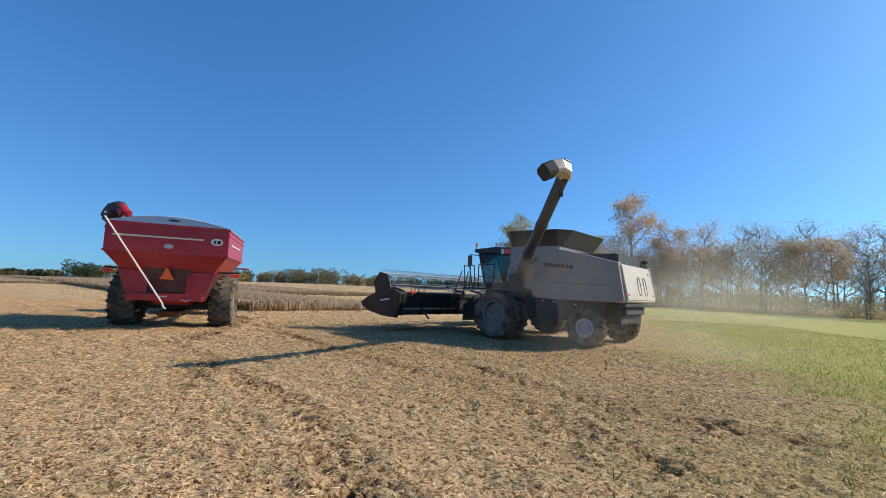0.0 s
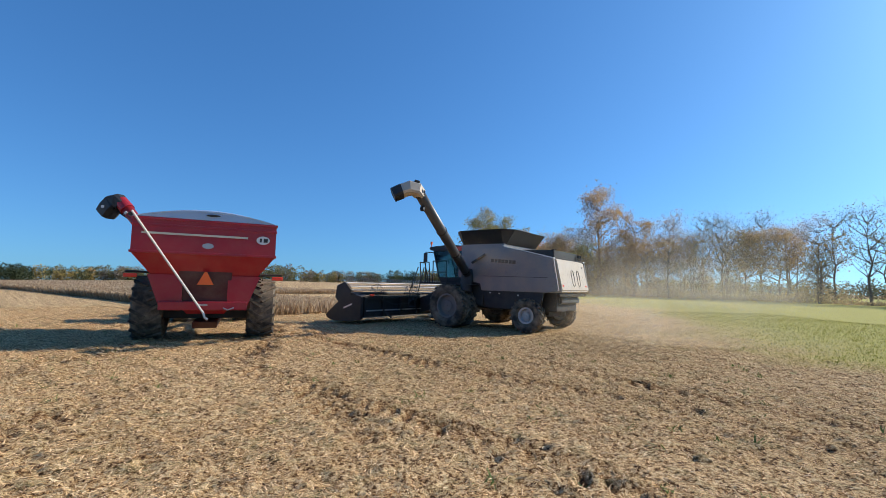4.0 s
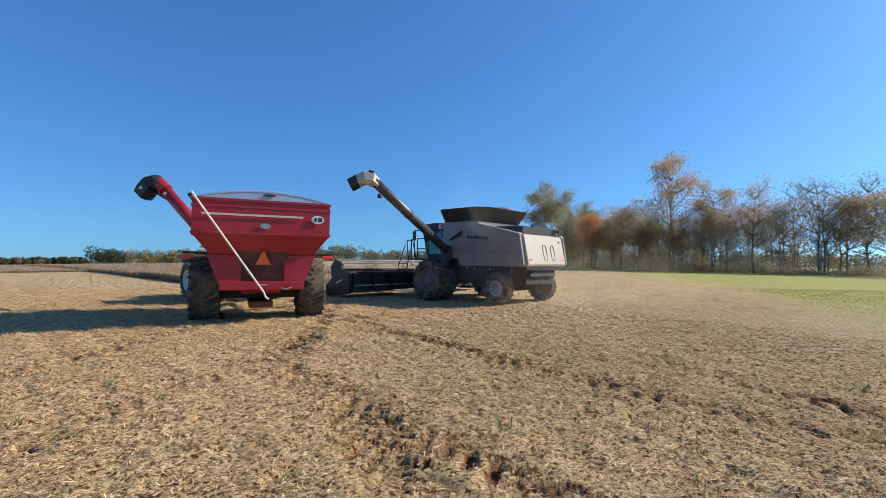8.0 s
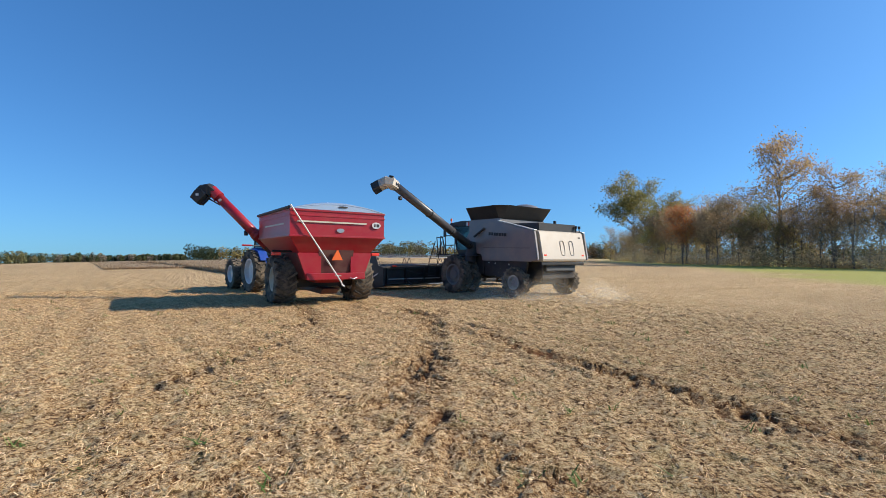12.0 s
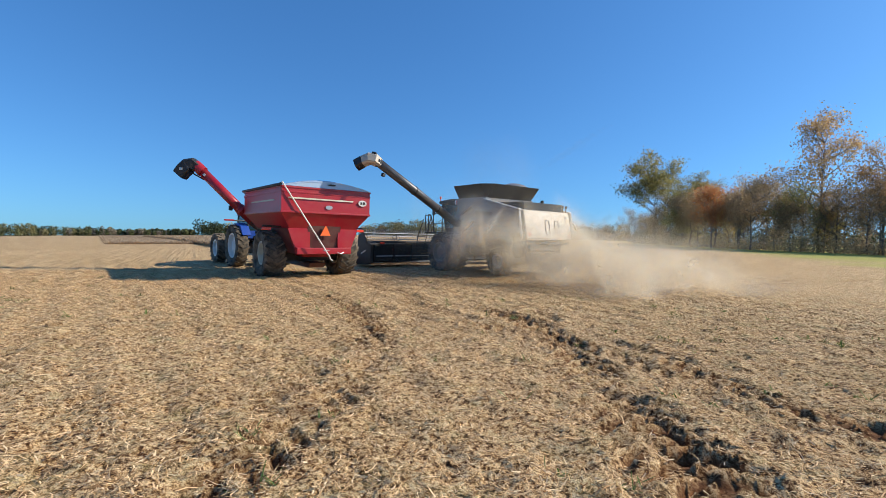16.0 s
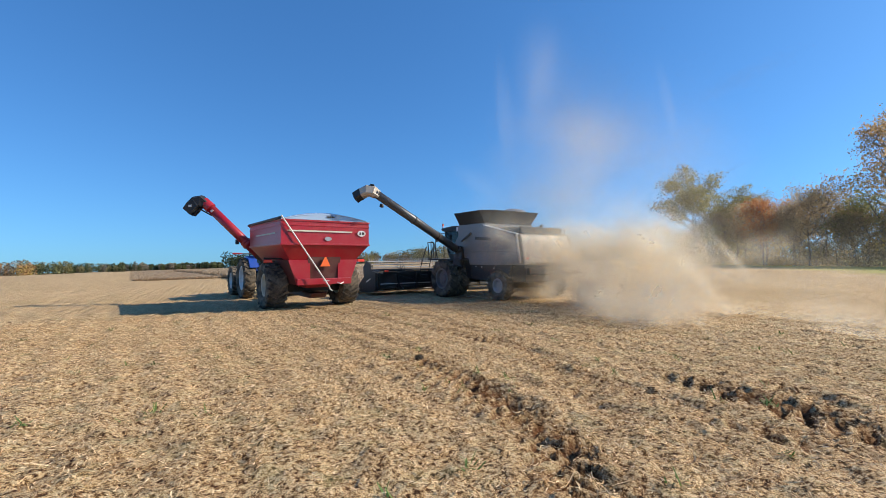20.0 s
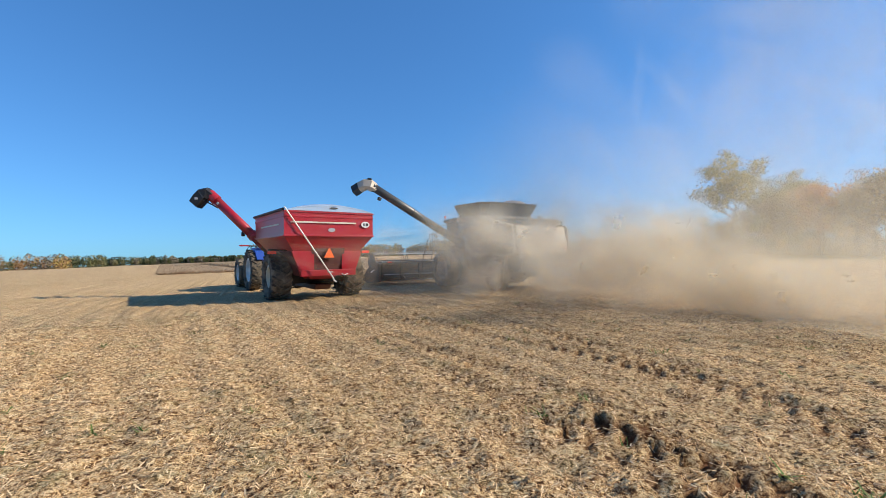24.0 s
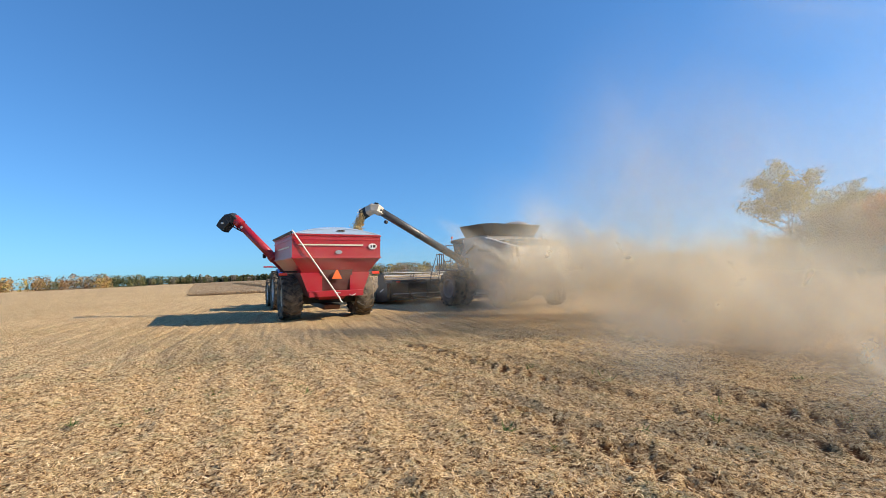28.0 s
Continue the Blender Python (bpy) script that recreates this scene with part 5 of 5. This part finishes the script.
def build_dust():
    """Clouds with the time at which each is blown out, where on the combine, how it drifts, and how it settles."""
    rng = random.Random(4)
    dense = [puff_mesh("dust_cloud", 10 + i, 8, (2.0, 2.0, 0.8), 1.9, DUST) for i in range(4)]
    thin = [puff_mesh("dust_haze", 20 + i, 6, (3.4, 3.4, 2.6), 3.4, HAZE) for i in range(3)]
    veil = [puff_mesh("dust_veil", 30 + i, 4, (5.0, 5.0, 2.6), 5.0, HAZE) for i in range(3)]
    out = []
    for i in range(74):
        te = 11.5 + i * 0.22
        ob = tagged(new("dust_cloud", dense[i % 4]), "rolling tan dust cloud behind the combine", "dust", "dust behind the combine")
        grow = min(1.0, 0.1 + (te - 11.5) / 4)
        at = (rng.uniform(-3.2, 1.2), -1.5 - rng.uniform(0, 3.6) - 1.4 * (1 - grow), -0.5 + grow * rng.uniform(0.4, 2.3))
        # seconds of settling and the height it settles to
        if te < 17:
            settle = (3.0, -2.2) if te < 12.4 else (6.0, -1.5)
        elif te < 20:
            settle = (7, -0.5)
        else:
            settle = (8, 0.3)
        out.append((ob, te, at, (rng.uniform(0.1, 0.5) if te < 14 else rng.uniform(0.15, 0.75), rng.uniform(-0.3, 0.0) - (0.65 * rng.random() if te > 17.5 else 0), 0), rng.uniform(0, 360), settle))
    for i in range(34):
        te = -3 + i * 2.0 if i < 4 else 15.2 + 11.5 * ((i - 4) / 29) ** 0.8
        ob = tagged(new("dust_haze", (thin if te < 19.5 else veil)[i % 3]), "thin drifting haze of field dust", "dust", "dust behind the combine")
        if te < 12:
            at, v = (rng.uniform(-2, 2), -4 - rng.uniform(0, 3), 0.9), (rng.uniform(0.1, 0.5), rng.uniform(-0.2, 0.2), rng.uniform(-0.5, -0.3))
        elif te < 18.5:
            at, v = (rng.uniform(-2.5, 1), rng.uniform(-3.0, -0.5), 3.2), (rng.uniform(0.3, 0.9), rng.uniform(-0.2, 0.2), rng.uniform(0.6, 1.2))
        else:
            at, v = (rng.uniform(-2.5, 2), -3 - rng.uniform(0, 5), rng.uniform(0.8, 4.0)), (rng.uniform(0.5, 1.6), rng.uniform(-1.3, 0.0), rng.uniform(0.0, 0.4))
        out.append((ob, te, at, v, rng.uniform(0, 360), None))
    wide = [puff_mesh("hanging_dust", 40 + i, 4, (8.0, 8.0, 2.0), 8.5, HANG) for i in range(3)]
    # light dust round the wheels before the thresher fills
    for i in range(11):
        ob = tagged(new("dust_haze", thin[i % 3]), "thin dust stirred up round the wheels", "dust", "dust behind the combine")
        out.append((ob, -1.0 + i * 1.0, (rng.uniform(-2.4, -0.5), rng.uniform(-4.2, -2.2), rng.uniform(0.2, 0.8)), (rng.uniform(0.1, 0.5), rng.uniform(-0.2, 0.1), 0), rng.uniform(0, 360), (2.2, -4.5)))
    # fine dust that hangs over the field before the trees
    for i in range(2):
        ob = tagged(new("hanging_dust", wide[i % 3]), "fine pale dust hanging before the trees", "dust", "dust behind the combine")
        HANGING.append((ob, -1.0, Vector((22 + 16 * i, 104 - 20 * i, 2.5)), (0.05, 0.0), rng.uniform(0, 360)))
    for i in range(6):
        ob = tagged(new("hanging_dust", wide[i % 3]), "fine pale dust hanging over the field", "dust", "dust behind the combine")
        HANGING.append((ob, 0.0, Vector((9 + 5 * i + rng.uniform(-3, 3), 27 + 5 * i + 6 * rng.random(), 1.6)), (0.3, 0.2), rng.uniform(0, 360)))
    # the cloud that spreads over the whole field towards the end
    for i in range(6):
        ob = tagged(new("hanging_dust", wide[i % 3]), "fine pale dust spreading over the field", "dust", "dust behind the combine")
        x, y = -28 + 36 * i / 5 + rng.uniform(-2, 2), rng.uniform(32, 50) + 0.4 * i
        HANGING.append((ob, 19.5 + 0.5 * rng.random() * i, Vector((x, y, rng.uniform(1.0, 2.6))), (0.3, -0.1), rng.uniform(0, 360)))
    low = [puff_mesh("hanging_dust", 50 + i, 5, (3.0, 3.0, 1.2), 4.5, HANG) for i in range(2)]
    for i in range(13):
        ob = tagged(new("hanging_dust", low[i % 2]), "fine pale dust spreading over the field", "dust", "dust behind the combine")
        HANGING.append((ob, 21.0 + 0.4 * i, Vector((-25 + 2.3 * i, 29 - 0.4 * i, 1.7)), (0.1, 0.0), rng.uniform(0, 360)))
    return out


# ---- build ----
build_ground()
build_straw()
build_weeds()
build_grass()
SWATHS = build_crop()
build_trees()
build_far_woods()
combine, header, reel, auger, grain = build_combine()
cart = build_cart()
tractor = build_tractor()
CLOUDS = build_dust()


# ---- motion of the vehicles, their parts, the cut crop and the dust ----
def motions():
    walk(combine, [(t, pose(x, y, lie(x, y), 0, 0, a)) for t, x, y, a in COMBINE_WAY])
    walk(cart, [(t, pose(x, y, lie(x, y), 0, 0, a)) for t, x, y, a in CART_WAY])
    # the tractor turns ahead of the cart, held at the hitch
    tractor_way = []
    for t in [k * 0.5 for k in range(57)]:
        a = on_way(CART_WAY, t)[2] + float(np.interp(t, [r[0] for r in LEAD], [r[1] for r in LEAD]))
        h = from_vehicle(CART_WAY, t, 0, 4.8)
        tractor_way.append((t, h.x - math.sin(radians(a)), h.y + math.cos(radians(a)), a))
    walk(tractor, [(t, pose(x, y, lie(x, y), 0, 0, a)) for t, x, y, a in tractor_way])
    # wheels roll with the ground they cover
    for vehicle, way in (("combine", COMBINE_WAY), ("cart", CART_WAY), ("tractor", tractor_way)):
        gone, run, last = [], 0.0, None
        for k in range(57):
            x, y, a = on_way(way, k * 0.5)
            if last:
                step = (x - last[0]) * -math.sin(radians(a)) + (y - last[1]) * math.cos(radians(a))
                run += step
            last = (x, y)
            gone.append(run)
        for wh, at, r, mine in WHEELS:
            if mine == vehicle:
                walk(wh, [(k * 0.5, pose(*at, -math.degrees(d / r))) for k, d in enumerate(gone)])
    lift = [(0, 11.0), (1, 8.5), (2, 4.5), (3, 0.8), (4, 0.0), (5.5, 0.0), (28, 0.0)]
    walk(header, [(t, pose(0, 1.2, 1.35, a)) for t, a in lift])
    walk(reel, [(k * 0.5, pose(0, 2.7, -0.15, -40 * k)) for k in range(57)])
    swing = [(0, 43.1, 25.4), (1, 37.5, 26.3), (2, 30.7, 26.4), (3, 21.9, 24.5), (3.5, 18.7, 23.3), (5.5, 16.6, 19.9), (7, 16.9, 20.2), (8.5, 18.6, 20.2), (11, 19.3, 20.2), (28, 19.5, 20.2)]
    walk(auger, [(t, pose(-1.78, -0.5, 2.12, 0, e, a)) for t, a, e in swing])
    to_auger = pose(-1.78, -0.5, 2.12, 0, 20.2, 19.5).inverted()
    for k, g in enumerate(grain):
        inside = to_auger @ pose(0.3, -1.2 + 0.1 * k, 3.0)
        falls = to_auger @ pose(-7.72 - 0.10 * k, -2.08 + 0.03 * k, 3.86 - 0.24 * k)
        walk(g, [(0, inside), (24.3 + 0.08 * k, inside), (24.5 + 0.1 * k, falls), (28, falls)])
    # strips of crop go down into the header as it reaches them
    for ob, a in SWATHS:
        base = Vector((a * H_DIR[0], a * H_DIR[1], 0))
        hit = 28.0
        for k in range(281):
            p = from_vehicle(COMBINE_WAY, k / 10, 0, 4.2)
            if p.x * H_DIR[0] + p.y * H_DIR[1] >= a:
                hit = k / 10
                break
        rows = [(0, pose(*base))]
        if hit < 27.5:
            rows += [(hit, pose(*base)), (hit + 0.5, pose(base.x, base.y, -1.1))]
        walk(ob, rows + [(28, rows[-1][1])])
    for ob, te, p, (vx, vy), turn in HANGING:
        drift = lambda t, z: pose(p.x + vx * t, p.y + vy * t, z, 0, 0, turn + 0.5 * t)
        if te < 0:
            walk(ob, [(0, drift(0, p.z)), (28, drift(28, p.z))])
            continue
        walk(ob, [(0, drift(0, p.z)), (4, drift(4, p.z * 0.8)), (11, drift(11, -16)), (28, drift(28, -16))] if te == 0 else [(0, drift(0, -16)), (te - 3.5, drift(0, -16)), (te, drift(te, p.z * 0.4)), (28, drift(28, p.z))])
    for ob, te, (lx, ly, z), (vx, vy, vz), turn, settle in CLOUDS:
        t0 = max(0.0, te)
        p = from_vehicle(COMBINE_WAY, t0, lx, ly)
        if te <= 0:
            p = p + Vector((vx, vy, 0)) * -te
            rows, begin = [(0, pose(p.x, p.y, z, 0, 0, turn))], 0.0
        else:
            begin = min(27.5, te + 0.3)
            rows = [(0, pose(p.x, p.y, -7, 0, 0, turn)), (max(0.1, te - 0.5), pose(p.x, p.y, -7, 0, 0, turn)), (begin, pose(p.x, p.y, z, 0, 0, turn))]
        # dense clouds billow up, then settle; thin ones drift off
        for d in (1.0, 2.5, 4.5, 7, 11, 16, 21, 28):
            d = min(d, 28 - begin)
            if d < 0.2:
                continue
            if settle:
                zz = z + 0.7 * min(1, d) + (settle[1] - z - 0.7) * float(smooth(1.0, 1.0 + settle[0], d))
            else:
                zz = z + vz * d
            rows.append((begin + d, pose(p.x + vx * d, p.y + vy * d, zz, 0, 0, turn + 4 * d)))
            if d >= 28 - begin:
                break
        rows = rows if rows[-1][0] > 27.9 else rows + [(28, rows[-1][1])]
        walk(ob, rows)


motions()
